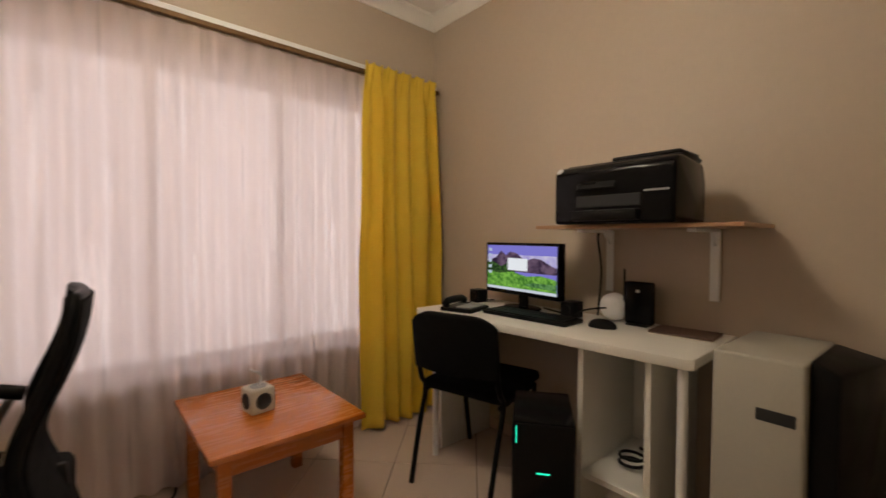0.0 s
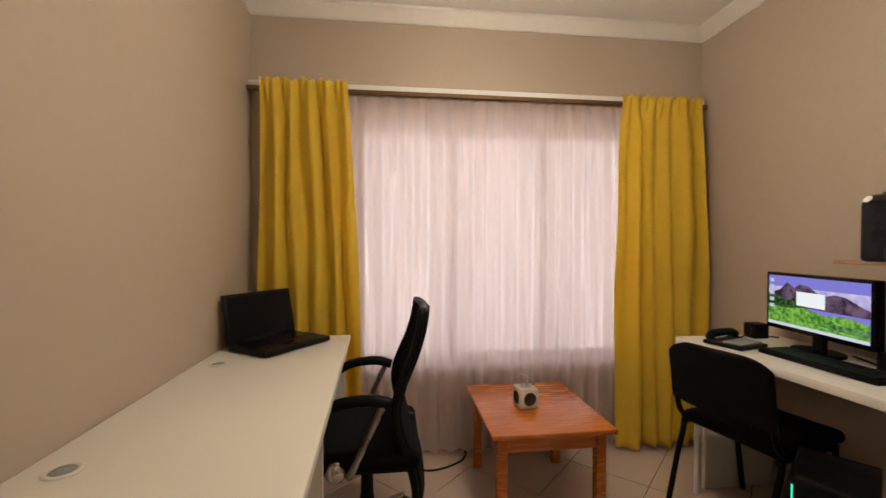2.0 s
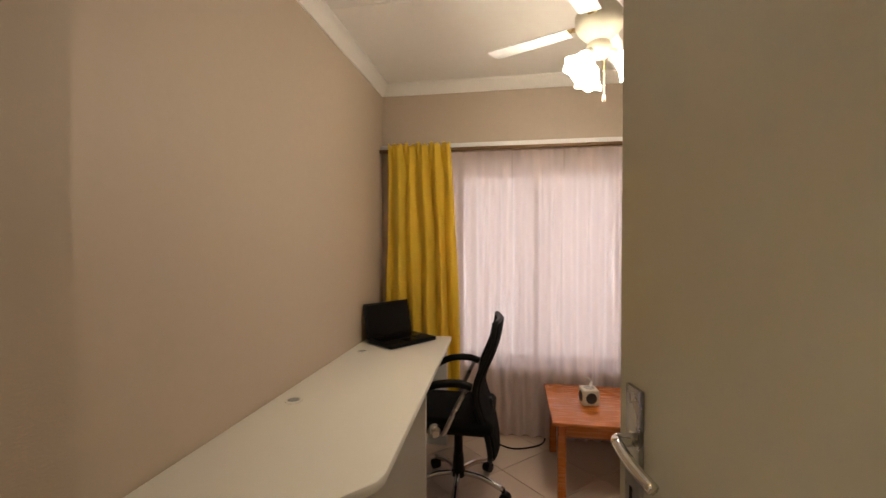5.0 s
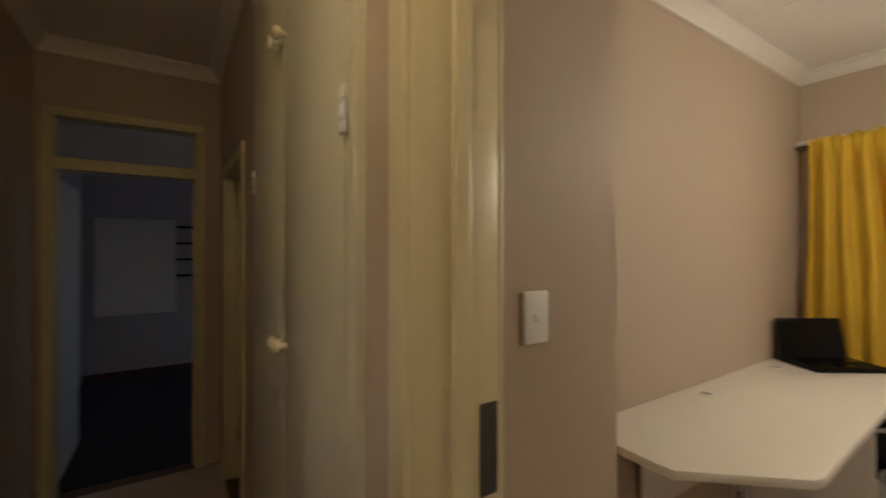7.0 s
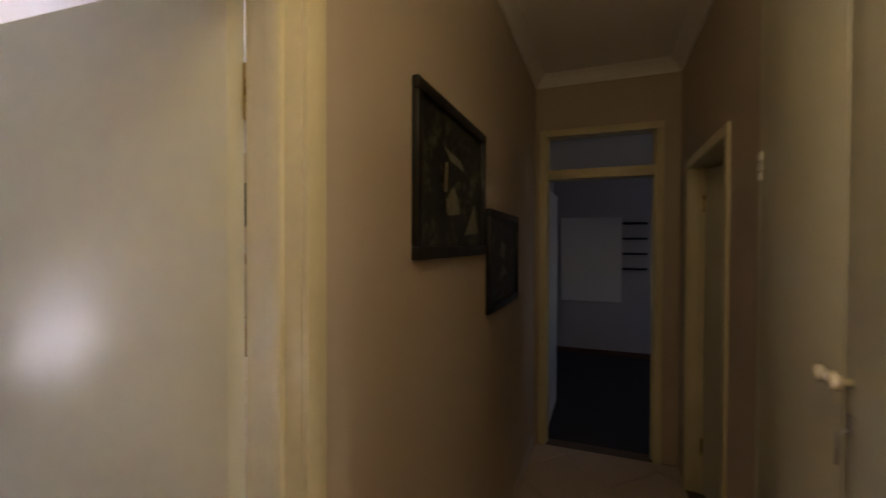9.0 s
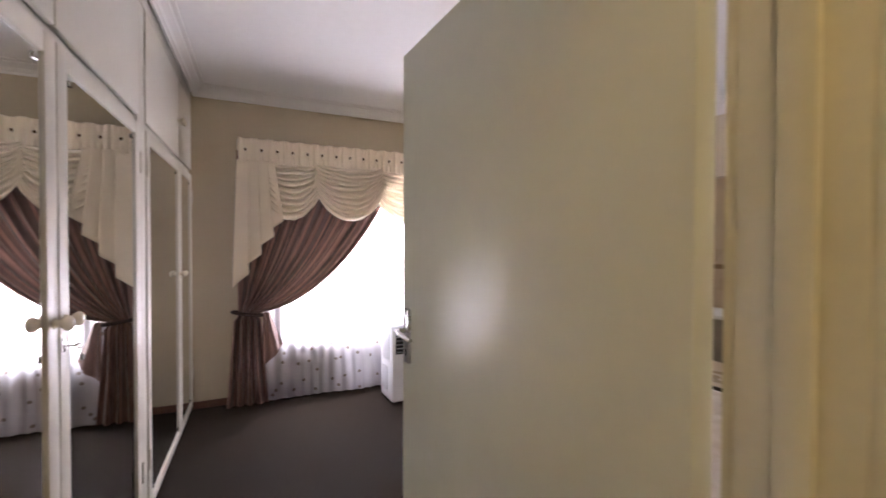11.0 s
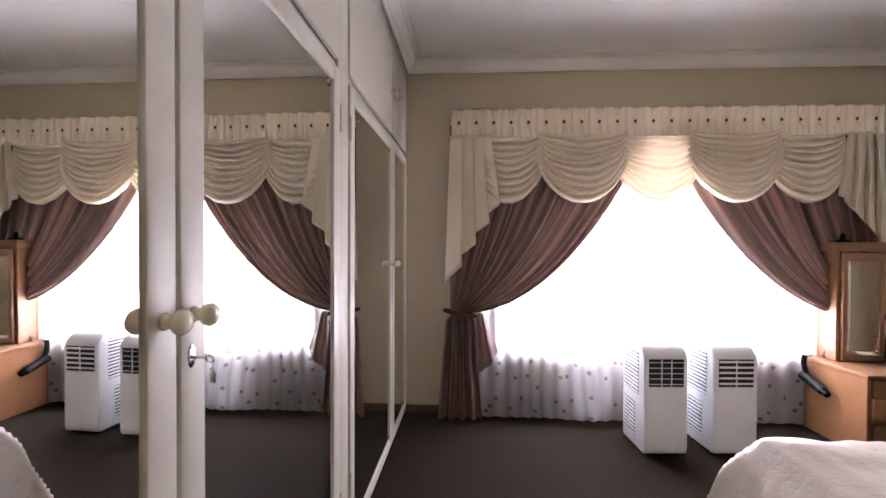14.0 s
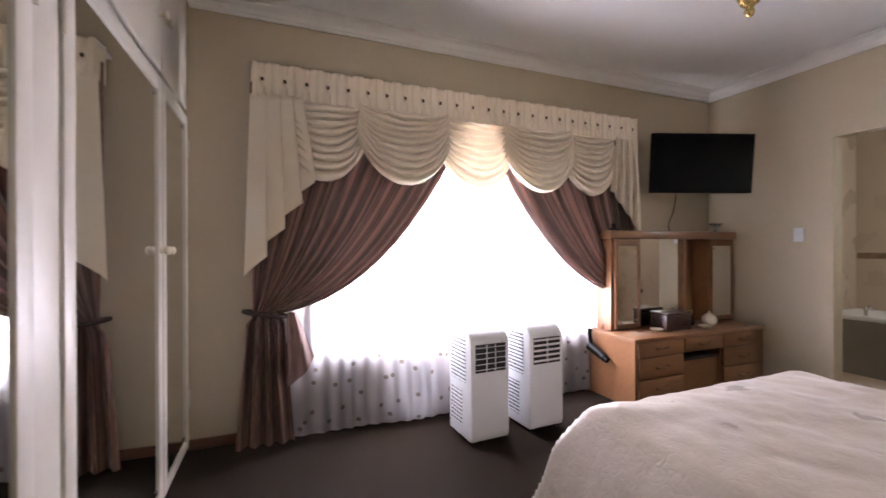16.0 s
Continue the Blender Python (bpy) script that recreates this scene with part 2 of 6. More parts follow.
def cloth(name, base, second, rough=0.75, through=0.25, stripe=None, sheen=0.2, weave=0.15):
    """Heavy cloth: a principled surface with some light coming through; optional woven stripes along one axis."""
    m = material(name, base, rough, vary=0.1, scale=6, fine=140, bump=weave, bump_scale=350, second=second, sheen=sheen)
    N, L = m.node_tree.nodes, m.node_tree.links
    tl, mx = N.new("ShaderNodeBsdfTranslucent"), N.new("ShaderNodeMixShader")
    mx.inputs[0].default_value = through
    L.new(N["Principled BSDF"].outputs[0], mx.inputs[1])
    L.new(tl.outputs[0], mx.inputs[2])
    L.new(mx.outputs[0], N["Material Output"].inputs[0])
    src = N["Principled BSDF"].inputs["Base Color"].links[0].from_socket
    if stripe:
        at = N.new("ShaderNodeUVMap")
        sx = N.new("ShaderNodeSeparateXYZ")
        L.new(at.outputs[0], sx.inputs[0])
        ml = N.new("ShaderNodeMath")
        ml.operation = 'MULTIPLY'
        ml.inputs[1].default_value = 26.0
        L.new(sx.outputs[0], ml.inputs[0])
        nz = N.new("ShaderNodeTexNoise")
        nz.noise_dimensions = '1D'
        nz.inputs["Scale"].default_value = 1.0
        L.new(ml.outputs[0], nz.inputs["W"])
        rp = N.new("ShaderNodeValToRGB")
        rp.color_ramp.elements[0].position, rp.color_ramp.elements[1].position = 0.45, 0.58
        L.new(nz.outputs[0], rp.inputs[0])
        mc = N.new("ShaderNodeMix")
        mc.data_type = 'RGBA'
        L.new(rp.outputs[0], mc.inputs[0])
        L.new(src, mc.inputs[6])
        mc.inputs[7].default_value = (*stripe, 1)
        L.new(mc.outputs[2], N["Principled BSDF"].inputs["Base Color"])
        src = mc.outputs[2]
    L.new(src, tl.inputs[0])
    return m


def wood(name, light, dark, rough=0.35, along=(1, 12, 12), coat=0.2, grain=0.08):
    return material(name, light, rough, scale=5, fine=40, bump=grain, bump_scale=60, stretch=along, second=dark, coat=coat)


WALL = material("beige_wall_paint", (0.50, 0.415, 0.33), 0.55, vary=0.03, scale=1.2, fine=30, bump=0.12, bump_scale=260)
WALL_BED = material("khaki_wall_paint", (0.53, 0.445, 0.315), 0.6, vary=0.03, scale=1.2, fine=30, bump=0.12, bump_scale=260)
WALL_FAR = material("grey_wall_paint", (0.5, 0.48, 0.48), 0.6, vary=0.03, scale=1.2, fine=30, bump=0.1)
CEILING = material("white_ceiling_board", (0.85, 0.835, 0.81), 0.7, vary=0.025, scale=0.9, fine=20, bump=0.05)
CORNICE = material("white_gypsum_cornice", (0.80, 0.78, 0.75), 0.6, vary=0.02, scale=2)
TILE = material("beige_floor_tile", (0.57, 0.455, 0.375), 0.42, vary=0.04, scale=4, fine=25, bump=0.03, bump_scale=30, rnd=0.12)
GROUT = material("brown_grout", (0.16, 0.12, 0.09), 0.9, vary=0.15, scale=20)
CARPET = material("taupe_carpet", (0.025, 0.0168, 0.0108), 0.95, vary=0.14, scale=2.2, fine=220, bump=0.9, bump_scale=420)
SKIRT = wood("dark_skirting_wood", (0.16, 0.075, 0.045), (0.09, 0.04, 0.025), 0.45, (2, 2, 14))
YELLOW = cloth("yellow_cotton", (0.92, 0.71, 0.075), (0.84, 0.61, 0.05), 0.8, 0.4)
SHEER = sheer_cloth("white_voile", (0.88, 0.79, 0.78), 0.10, slits=0.14)
SHEER_BED = sheer_cloth("white_spotted_voile", (0.56, 0.55, 0.60), 0.05, spots=(0.27, 0.23, 0.21))
MAUVE = cloth("mauve_satin", (0.098, 0.062, 0.048), (0.072, 0.045, 0.035), 0.40, 0.03, stripe=(0.24, 0.122, 0.094), sheen=0.1, weave=0.05)
TIE = material("brown_cord", (0.055, 0.032, 0.024), 0.7, vary=0.15, scale=30, fine=160, bump=0.4, bump_scale=160)
LINING = cloth("peach_lining", (0.25, 0.148, 0.118), (0.20, 0.118, 0.094), 0.55, 0.12, weave=0.05)
CREAM = cloth("cream_satin", (0.95, 0.84, 0.67), (0.91, 0.79, 0.62), 0.42, 0.09, sheen=0.2, weave=0.05)
BRASS = material("brass", (0.55, 0.40, 0.16), 0.28, 1.0, vary=0.1, scale=30)
WHITE_BOARD = material("white_melamine", (0.80, 0.785, 0.74), 0.38, vary=0.02, scale=2, fine=90, bump=0.02)
ORANGE = wood("orange_varnished_pine", (0.53, 0.160, 0.023), (0.47, 0.133, 0.018), 0.26, (1.5, 14, 14), 0.2, 0.012)
OAK = wood("light_oak_veneer", (0.28, 0.134, 0.060), (0.21, 0.095, 0.042), 0.36, (1.5, 12, 12), 0.15)
SHELFWOOD = wood("shelf_pine", (0.46, 0.27, 0.15), (0.36, 0.2, 0.1), 0.45, (12, 1.5, 12))
BLACK = material("black_plastic", (0.006, 0.006, 0.0065), 0.42, vary=0.2, scale=8, fine=120, bump=0.05)
MESHBLACK = material("black_upholstery", (0.005, 0.005, 0.0055), 0.9, vary=0.2, scale=20, fine=300, bump=0.5, bump_scale=500)
GLOSSBLACK = material("gloss_black", (0.006, 0.006, 0.007), 0.16, vary=0.15, scale=4)
CHROME = material("chrome", (0.72, 0.72, 0.72), 0.12, 1.0, vary=0.06, scale=20)
STEEL = material("brushed_steel", (0.48, 0.47, 0.46), 0.3, 1.0, vary=0.08, scale=20)
PAINT = material("cream_door_paint", (0.63, 0.61, 0.475), 0.33, vary=0.03, scale=1.5, fine=20, bump=0.04, bump_scale=80)
FRAMEP = material("yellowed_frame_paint", (0.66, 0.59, 0.385), 0.36, vary=0.04, scale=3, bump=0.05, bump_scale=90)
WARD = material("ivory_wardrobe_paint", (0.60, 0.56, 0.485), 0.4, vary=0.03, scale=2, fine=30, bump=0.05, bump_scale=70)
IVORY = material("ivory_ceramic", (0.82, 0.76, 0.62), 0.18, vary=0.03, scale=12)
WHITE = material("white_plastic", (0.82, 0.83, 0.85), 0.35, vary=0.02, scale=6)
WARMWHITE = material("beige_enamel", (0.63, 0.60, 0.51), 0.4, vary=0.03, scale=4)
APPLIANCE = material("grey_beige_enamel", (0.43, 0.41, 0.355), 0.38, vary=0.03, scale=4, fine=80, bump=0.03, bump_scale=120)
GREYP = material("grey_plastic", (0.32, 0.33, 0.34), 0.45, vary=0.05, scale=8)
# stands in for the shade in holes and recesses; also plain dark parts
DARK = material("hole_shade_and_dark_parts", (0.02, 0.02, 0.022), 0.8, vary=0.1)
SPREAD = material("champagne_bedspread", (0.57, 0.48, 0.395), 0.32, vary=0.07, scale=5, fine=60, bump=0.40, bump_scale=16, sheen=0.3)
STUD = material("dark_brass", (0.16, 0.085, 0.03), 0.45, 0.35, vary=0.15, scale=30)
# shade between louvres put into the colour; also the dark steel strike plate
GRILLE = material("slot_shade_and_dark_steel", (0.05, 0.05, 0.055), 0.6, vary=0.1)
PICFRAME = material("black_picture_frame", (0.006, 0.005, 0.005), 0.5, vary=0.2, scale=12)
PICTURE = material("dark_landscape_print", (0.17, 0.18, 0.13), 0.5, vary=0.4, scale=9, fine=40, second=(0.006, 0.007, 0.006))
PICPALE = material("pale_print_ink", (0.24, 0.23, 0.17), 0.5, vary=0.3, scale=20, fine=60)
for n in PICTURE.node_tree.nodes:
    if n.bl_idname == "ShaderNodeValToRGB":
        n.color_ramp.elements[1].position = 0.74
        n.color_ramp.elements[0].position = 0.50
MIRROR = material("mirror_silver", (0.86, 0.87, 0.86), 0.015, 1.0, vary=0.0, scale=1)
MIRROR.node_tree.nodes["Principled BSDF"].inputs["Roughness"].default_value = 0.01
for k in list(MIRROR.node_tree.nodes["Principled BSDF"].inputs["Roughness"].links):
    MIRROR.node_tree.links.remove(k)
for dull in (MESHBLACK, BLACK, GLOSSBLACK, CARPET):
    dull.node_tree.nodes["Principled BSDF"].inputs["Specular IOR Level"].default_value = 0.14
for n in SPREAD.node_tree.nodes:
    if n.bl_idname == "ShaderNodeBump":
        n.inputs["Distance"].default_value = 0.010
        # raised scrolls of the quilting
        SN, SL = SPREAD.node_tree.nodes, SPREAD.node_tree.links
        wv, sq, b2 = SN.new("ShaderNodeTexWave"), SN.new("ShaderNodeMapRange"), SN.new("ShaderNodeBump")
        wv.wave_type = 'RINGS'
        wv.inputs["Scale"].default_value, wv.inputs["Distortion"].default_value = 5.2, 22.0
        wv.inputs["Detail"].default_value, wv.inputs["Detail Scale"].default_value = 1.0, 3.0
        SL.new(SN["Texture Coordinate"].outputs["Object"], wv.inputs["Vector"])
        sq.inputs["From Min"].default_value, sq.inputs["From Max"].default_value = 0.0, 0.45
        SL.new(wv.outputs["Fac"], sq.inputs[0])
        b2.inputs["Strength"].default_value, b2.inputs["Distance"].default_value = 0.12, 0.005
        SL.new(sq.outputs[0], b2.inputs["Height"])
        SL.new(n.outputs[0], b2.inputs["Normal"])
        SL.new(b2.outputs[0], SN["Principled BSDF"].inputs["Normal"])
        break
FROSTED = material("frosted_glass", (0.85, 0.88, 0.90), 0.45, vary=0.03, trans=1.0)
GLASS = material("window_glass", (0.95, 0.97, 0.97), 0.02, vary=0.0, trans=1.0)
SHADEGLASS = glow("lit_frosted_glass", (1.0, 0.84, 0.60), 26.0)
BULB = glow("bulb", (1.0, 0.90, 0.72), 30.0)
PINKWALL = material("pink_garden_wall", (0.72, 0.50, 0.46), 0.8, vary=0.06, scale=3, bump=0.3, bump_scale=60)
EARTH = material("paved_ground", (0.30, 0.27, 0.24), 0.9, vary=0.15, scale=2, bump=0.3)
BATHTILE = material("beige_bath_tile", (0.60, 0.48, 0.36), 0.3, vary=0.05, scale=4)
BATHFRONT = material("grey_beige_tile", (0.27, 0.25, 0.22), 0.35, vary=0.06, scale=8)
BATHEDGE = material("brown_border_tile", (0.30, 0.20, 0.12), 0.3, vary=0.15, scale=20)

# ---------- walls, floors, ceilings ----------
def wall_along_x(name, x0, x1, y0, y1, mat, holes=(), top=CEIL, label=""):
    """A wall that runs along x between y0 and y1; holes are (x0, x1, z0, z1)."""
    bm = BM()
    xs = x0
    for a, b, za, zb in sorted(holes):
        if a > xs:
            box(bm, xs, a, y0, y1, 0, top)
        if za > 0:
            box(bm, a, b, y0, y1, 0, za)
        if zb < top:
            box(bm, a, b, y0, y1, zb, top)
        xs = b
    if x1 > xs:
        box(bm, xs, x1, y0, y1, 0, top)
    return setting(name, bm, mat, label)


def wall_along_y(name, y0, y1, x0, x1, mat, holes=(), top=CEIL, label=""):
    bm = BM()
    ys = y0
    for a, b, za, zb in sorted(holes):
        if a > ys:
            box(bm, x0, x1, ys, a, 0, top)
        if za > 0:
            box(bm, x0, x1, a, b, 0, za)
        if zb < top:
            box(bm, x0, x1, a, b, zb, top)
        ys = b
    if y1 > ys:
        box(bm, x0, x1, ys, y1, 0, top)
    return setting(name, bm, mat, label)


BEIGE = "smooth beige painted plaster wall"
KHAKI = "smooth khaki painted plaster wall"
# office
wall_along_x("wall_office_window", -0.62, 2.56, 2.535, 2.755, WALL, [(0.18, 1.98, 0.53, 1.98)], label=BEIGE)
wall_along_y("wall_office_west", -0.24, 2.535, -0.55, -0.402, WALL, label=BEIGE)
wall_along_y("wall_office_east", -0.82, 2.535, 2.405, 2.56, WALL, label=BEIGE)
wall_along_x("wall_office_door", 0.125, 2.405, -0.82, -0.66, WALL, [(0.15, 0.98, 0, 1.95)], label=BEIGE)
wall_along_x("wall_cupboard_back", -0.55, 0.0, -0.24, -0.124, WALL, label=BEIGE)
wall_along_y("wall_cupboard_side", -0.82, -0.24, -0.10, 0.0, WALL, label=BEIGE)
wall_along_x("wall_door_stub", 0.0, 0.125, -0.82, -0.66, WALL, label=BEIGE)
# corridor
wall_along_x("wall_corridor_north", -2.66, -1.034, -0.82, -0.68, WALL, [(-2.28, -1.46, 0, 1.91)], label=BEIGE)
wall_along_x("wall_corridor_south", -2.66, 2.0, -1.86, -1.75, WALL, [(-0.05, 0.83, 0, 1.98)], label=BEIGE)
wall_along_y("wall_corridor_west", -1.75, -0.82, -2.66, -2.545, WALL, [(-1.680, -0.956, 0, 2.235)], label=BEIGE)
wall_along_y("wall_corridor_east", -1.75, -0.82, 2.0, 2.12, WALL, label=BEIGE)
# linen cupboard shell
wall_along_y("wall_cupboard_west", -0.68, -0.24, -1.19, -1.09, WALL, label=BEIGE)
wall_along_x("wall_cupboard_north", -1.19, -0.55, -0.24, -0.124, WALL, label=BEIGE)
# far room
wall_along_y("wall_far_room_west", -2.03, 1.1, -5.40, -5.29, WALL_FAR, label="plain grey painted wall")
wall_along_x("wall_far_room_south", -5.29, -2.66, -2.03, -1.92, WALL_FAR, label="plain grey painted wall")
# the opening in this wall is added out of view for the fill lamp
wall_along_x("wall_far_room_north", -5.29, -2.66, 1.0, 1.12, WALL_FAR, [(-4.6, -3.4, 0.85, 1.95)], label="plain grey painted wall")
wall_along_y("wall_far_room_east", -0.82, 1.0, -2.66, -2.54, WALL_FAR, label="plain grey painted wall")
# room behind the side door
wall_along_x("wall_side_room_north", -2.54, -1.19, 0.5, 0.62, WALL, label=BEIGE)
wall_along_y("wall_side_room_east", -0.68, 0.5, -1.30, -1.19, WALL, label=BEIGE)
# bedroom
wall_along_x("wall_bedroom_window", -3.67, 1.60, -5.82, -5.60, WALL_BED, [(-2.0, 0.10, 0.53, 2.12)], top=BED_CEIL, label=KHAKI)
wall_along_y("wall_bedroom_west", -5.60, -1.86, -3.67, -3.549, WALL_BED, [(-4.61, -3.75, 0, 2.025)], top=BED_CEIL, label=KHAKI)
wall_along_x("wall_bedroom_north", -3.549, -2.66, -1.97, -1.86, WALL_BED, top=BED_CEIL, label=KHAKI)
wall_along_y("wall_bedroom_east", -5.60, -1.86, 1.50, 1.60, WALL_BED, top=BED_CEIL, label=KHAKI)
bm = BM()
box(bm, -2.66, -0.06, -1.868, -1.8605, 0, BED_CEIL)
box(bm, -0.06, 0.84, -1.868, -1.8605, 1.99, BED_CEIL)
box(bm, 0.84, 1.5, -1.868, -1.8605, 0, BED_CEIL)
setting("wall_bedroom_door_side", bm, WALL_BED, KHAKI)
# bathroom beside the bedroom
wall_along_y("wall_bathroom_west", -5.3, -3.3, -5.32, -5.20, BATHTILE, label="beige tiled bathroom wall")
wall_along_x("wall_bathroom_south", -5.20, -3.67, -5.3, -5.18, BATHTILE, label="beige tiled bathroom wall")
wall_along_x("wall_bathroom_north", -5.20, -3.67, -3.3, -3.18, BATHTILE, label="beige tiled bathroom wall")


def slab(name, x0, x1, y0, y1, z0, z1, mat, label):
    return setting(name, box(BM(), x0, x1, y0, y1, z0, z1), mat, label)


def board_ceiling(name, x0, x1, y0, y1, joints, label="flat white ceiling boards with cover strips", low=CEIL):
    bm = box(BM(), x0, x1, y0, y1, low, low + 0.1)
    for j in joints:
        box(bm, x0, x1, j - 0.012, j + 0.012, low - 0.004, low + 0.02, 0.002)
    setting(name, bm, CEILING, label)


board_ceiling("ceiling_office", -0.62, 2.56, -0.82, 2.755, (0.25, 1.45))
board_ceiling("ceiling_corridor", -2.66, 2.12, -1.80, -0.8205, (), "flat dull white corridor ceiling")
board_ceiling("ceiling_bedroom", -3.67, 1.60, -5.82, -1.8005, (), "flat white bedroom ceiling", BED_CEIL)
board_ceiling("ceiling_far_room", -5.40, -2.6605, -2.03, 1.12, ())
board_ceiling("ceiling_side_room", -2.66, -0.6205, -0.82, 0.62, ())
board_ceiling("ceiling_bathroom", -5.32, -3.6705, -5.3, -3.18, ())

COVE = [(0, 0), (0.012, 0), (0.016, 0.012), (0.022, 0.02), (0.034, 0.042), (0.056, 0.060), (0.066, 0.064), (0.070, 0.078), (0, 0.078)]
BIGCOVE = [(0, -0.015), (0.014, -0.015), (0.018, 0.0), (0.026, 0.004), (0.034, 0.026), (0.056, 0.046), (0.064, 0.05), (0.068, 0.062), (0.092, 0.068), (0.096, 0.079), (0, 0.079)]


def cornice(name, prof, pts, low=CORN):
    setting(name, sweep_profile(BM(), prof, [(x, y, low) for x, y in pts], closed=True), CORNICE, "white moulded gypsum cornice", 0.4)


cornice("cornice_office", COVE, [(2.405, -0.66), (2.405, 2.535), (-0.402, 2.535), (-0.402, -0.124), (0.0, -0.124), (0.0, -0.66)])
cornice("cornice_corridor", COVE, [(2.0, -1.75), (2.0, -0.82), (-2.545, -0.82), (-2.545, -1.75)])
cornice("cornice_bedroom", BIGCOVE, [(0.882, -5.60), (0.936, -1.868), (-3.549, -1.868), (-3.549, -5.60)], 2.615)

slab("floor", -2.66, 2.56, -1.80, 2.755, -0.12, -0.006, GROUT, "grout bed under the diagonal floor tiles")
FLOOR = bpy.data.objects["floor"]
slab("floor_bedroom", -3.67, 1.60, -5.82, -1.8005, -0.12, 0.0, CARPET, "taupe brown cut-pile carpet")
slab("floor_far_room", -5.40, -2.6605, -2.03, 1.12, -0.12, 0.0, material("dark_carpet", (0.035, 0.034, 0.04), 0.95, vary=0.2, bump=0.6, bump_scale=300), "dark carpet")
slab("floor_bathroom", -5.32, -3.6705, -5.3, -3.18, -0.12, 0.0, BATHTILE, "beige tiled bathroom floor")
bm = BM()
box(bm, -400, 400, -400, 400, -0.6, -0.15)
setting("ground", bm, EARTH, "paved ground round the house")

# skirtings
bm = BM()
box(bm, -3.549, 0.92, -5.60, -5.585, 0, 0.06, 0.004)
box(bm, -3.549, -3.534, -5.585, -4.62, 0, 0.06, 0.004)
setting("baseboard_bedroom", bm, SKIRT, "dark brown timber skirting")
bm = BM()
box(bm, -2.545, -0.09, -1.75, -1.738, 0, 0.075, 0.003)
box(bm, -2.545, -2.533, -1.738, -1.725, 0, 0.075, 0.003)
setting("baseboard_corridor", bm, TILE, "beige tile skirting")
bm = BM()
box(bm, -5.29, -5.275, -1.92, 1.0, 0, 0.07, 0.003)
setting("baseboard_far_room", bm, SKIRT, "dark timber skirting")
bm = BM()
box(bm, -0.402, -0.392, -0.124, 2.535, 0, 0.07, 0.003)
box(bm, -0.392, 2.405, 2.525, 2.535, 0, 0.07, 0.003)
box(bm, 2.395, 2.405, -0.66, 2.525, 0, 0.07, 0.003)
setting("baseboard_office", bm, TILE, "beige tile skirting")


# ---------- door frames and doors ----------
def steel_frame(name, axis, a, b, face0, face1, head, transom=None):
    """A pressed steel door frame round an opening from a to b; the wall's faces lie at face0 and face1."""
    bm = BM()
    d0, d1, w, t = face0 - 0.012, face1 + 0.012, 0.05, 0.024

    def bar(u0, u1, v0, v1, z0, z1):
        if axis == "x":
            box(bm, u0, u1, v0, v1, z0, z1, 0.004, 2)
        else:
            box(bm, v0, v1, u0, u1, z0, z1, 0.004, 2)
    for lo, hi in ((a - t, a + 0.002), (b - 0.002, b + t)):
        bar(lo, hi, face0 + 0.001, face1 - 0.001, 0, head)
    for lo, hi in ((a - w, a), (b, b + w)):
        bar(lo, hi, d0, face0 + 0.002, 0, head)
        bar(lo, hi, face1 - 0.002, d1, 0, head)
    bar(a - t, b + t, face0 + 0.001, face1 - 0.001, head, head + t)
    bar(a - w, b + w, d0, face0 + 0.002, head, head + w)
    bar(a - w, b + w, face1 - 0.002, d1, head, head + w)
    m = (face0 + face1) / 2
    for lo, hi in ((a, a + 0.012), (b - 0.012, b)):
        bar(lo, hi, m - 0.012, m + 0.02, 0, head)
    if transom:
        bar(a, b, face0 - 0.006, face1 + 0.006, transom - 0.035, transom + 0.035)
    return tagged(put(name, bm, FRAMEP), "cream painted pressed steel door frame", "door frame", kind="structure")


steel_frame("door_frame_office", "x", 0.155, 0.965, -0.82, -0.66, 1.94)
steel_frame("door_frame_bedroom", "x", -0.025, 0.805, -1.86, -1.75, 1.955)
fr = steel_frame("door_frame_far_room", "y", -1.668, -0.968, -2.66, -2.545, 2.215, 1.945)
part("transom_pane", box(BM(), -2.606, -2.600, -1.66, -0.98, 1.985, 2.20), FROSTED, fr, "obscured transom glass")
steel_frame("door_frame_side_room", "x", -2.265, -1.475, -0.82, -0.68, 1.895)


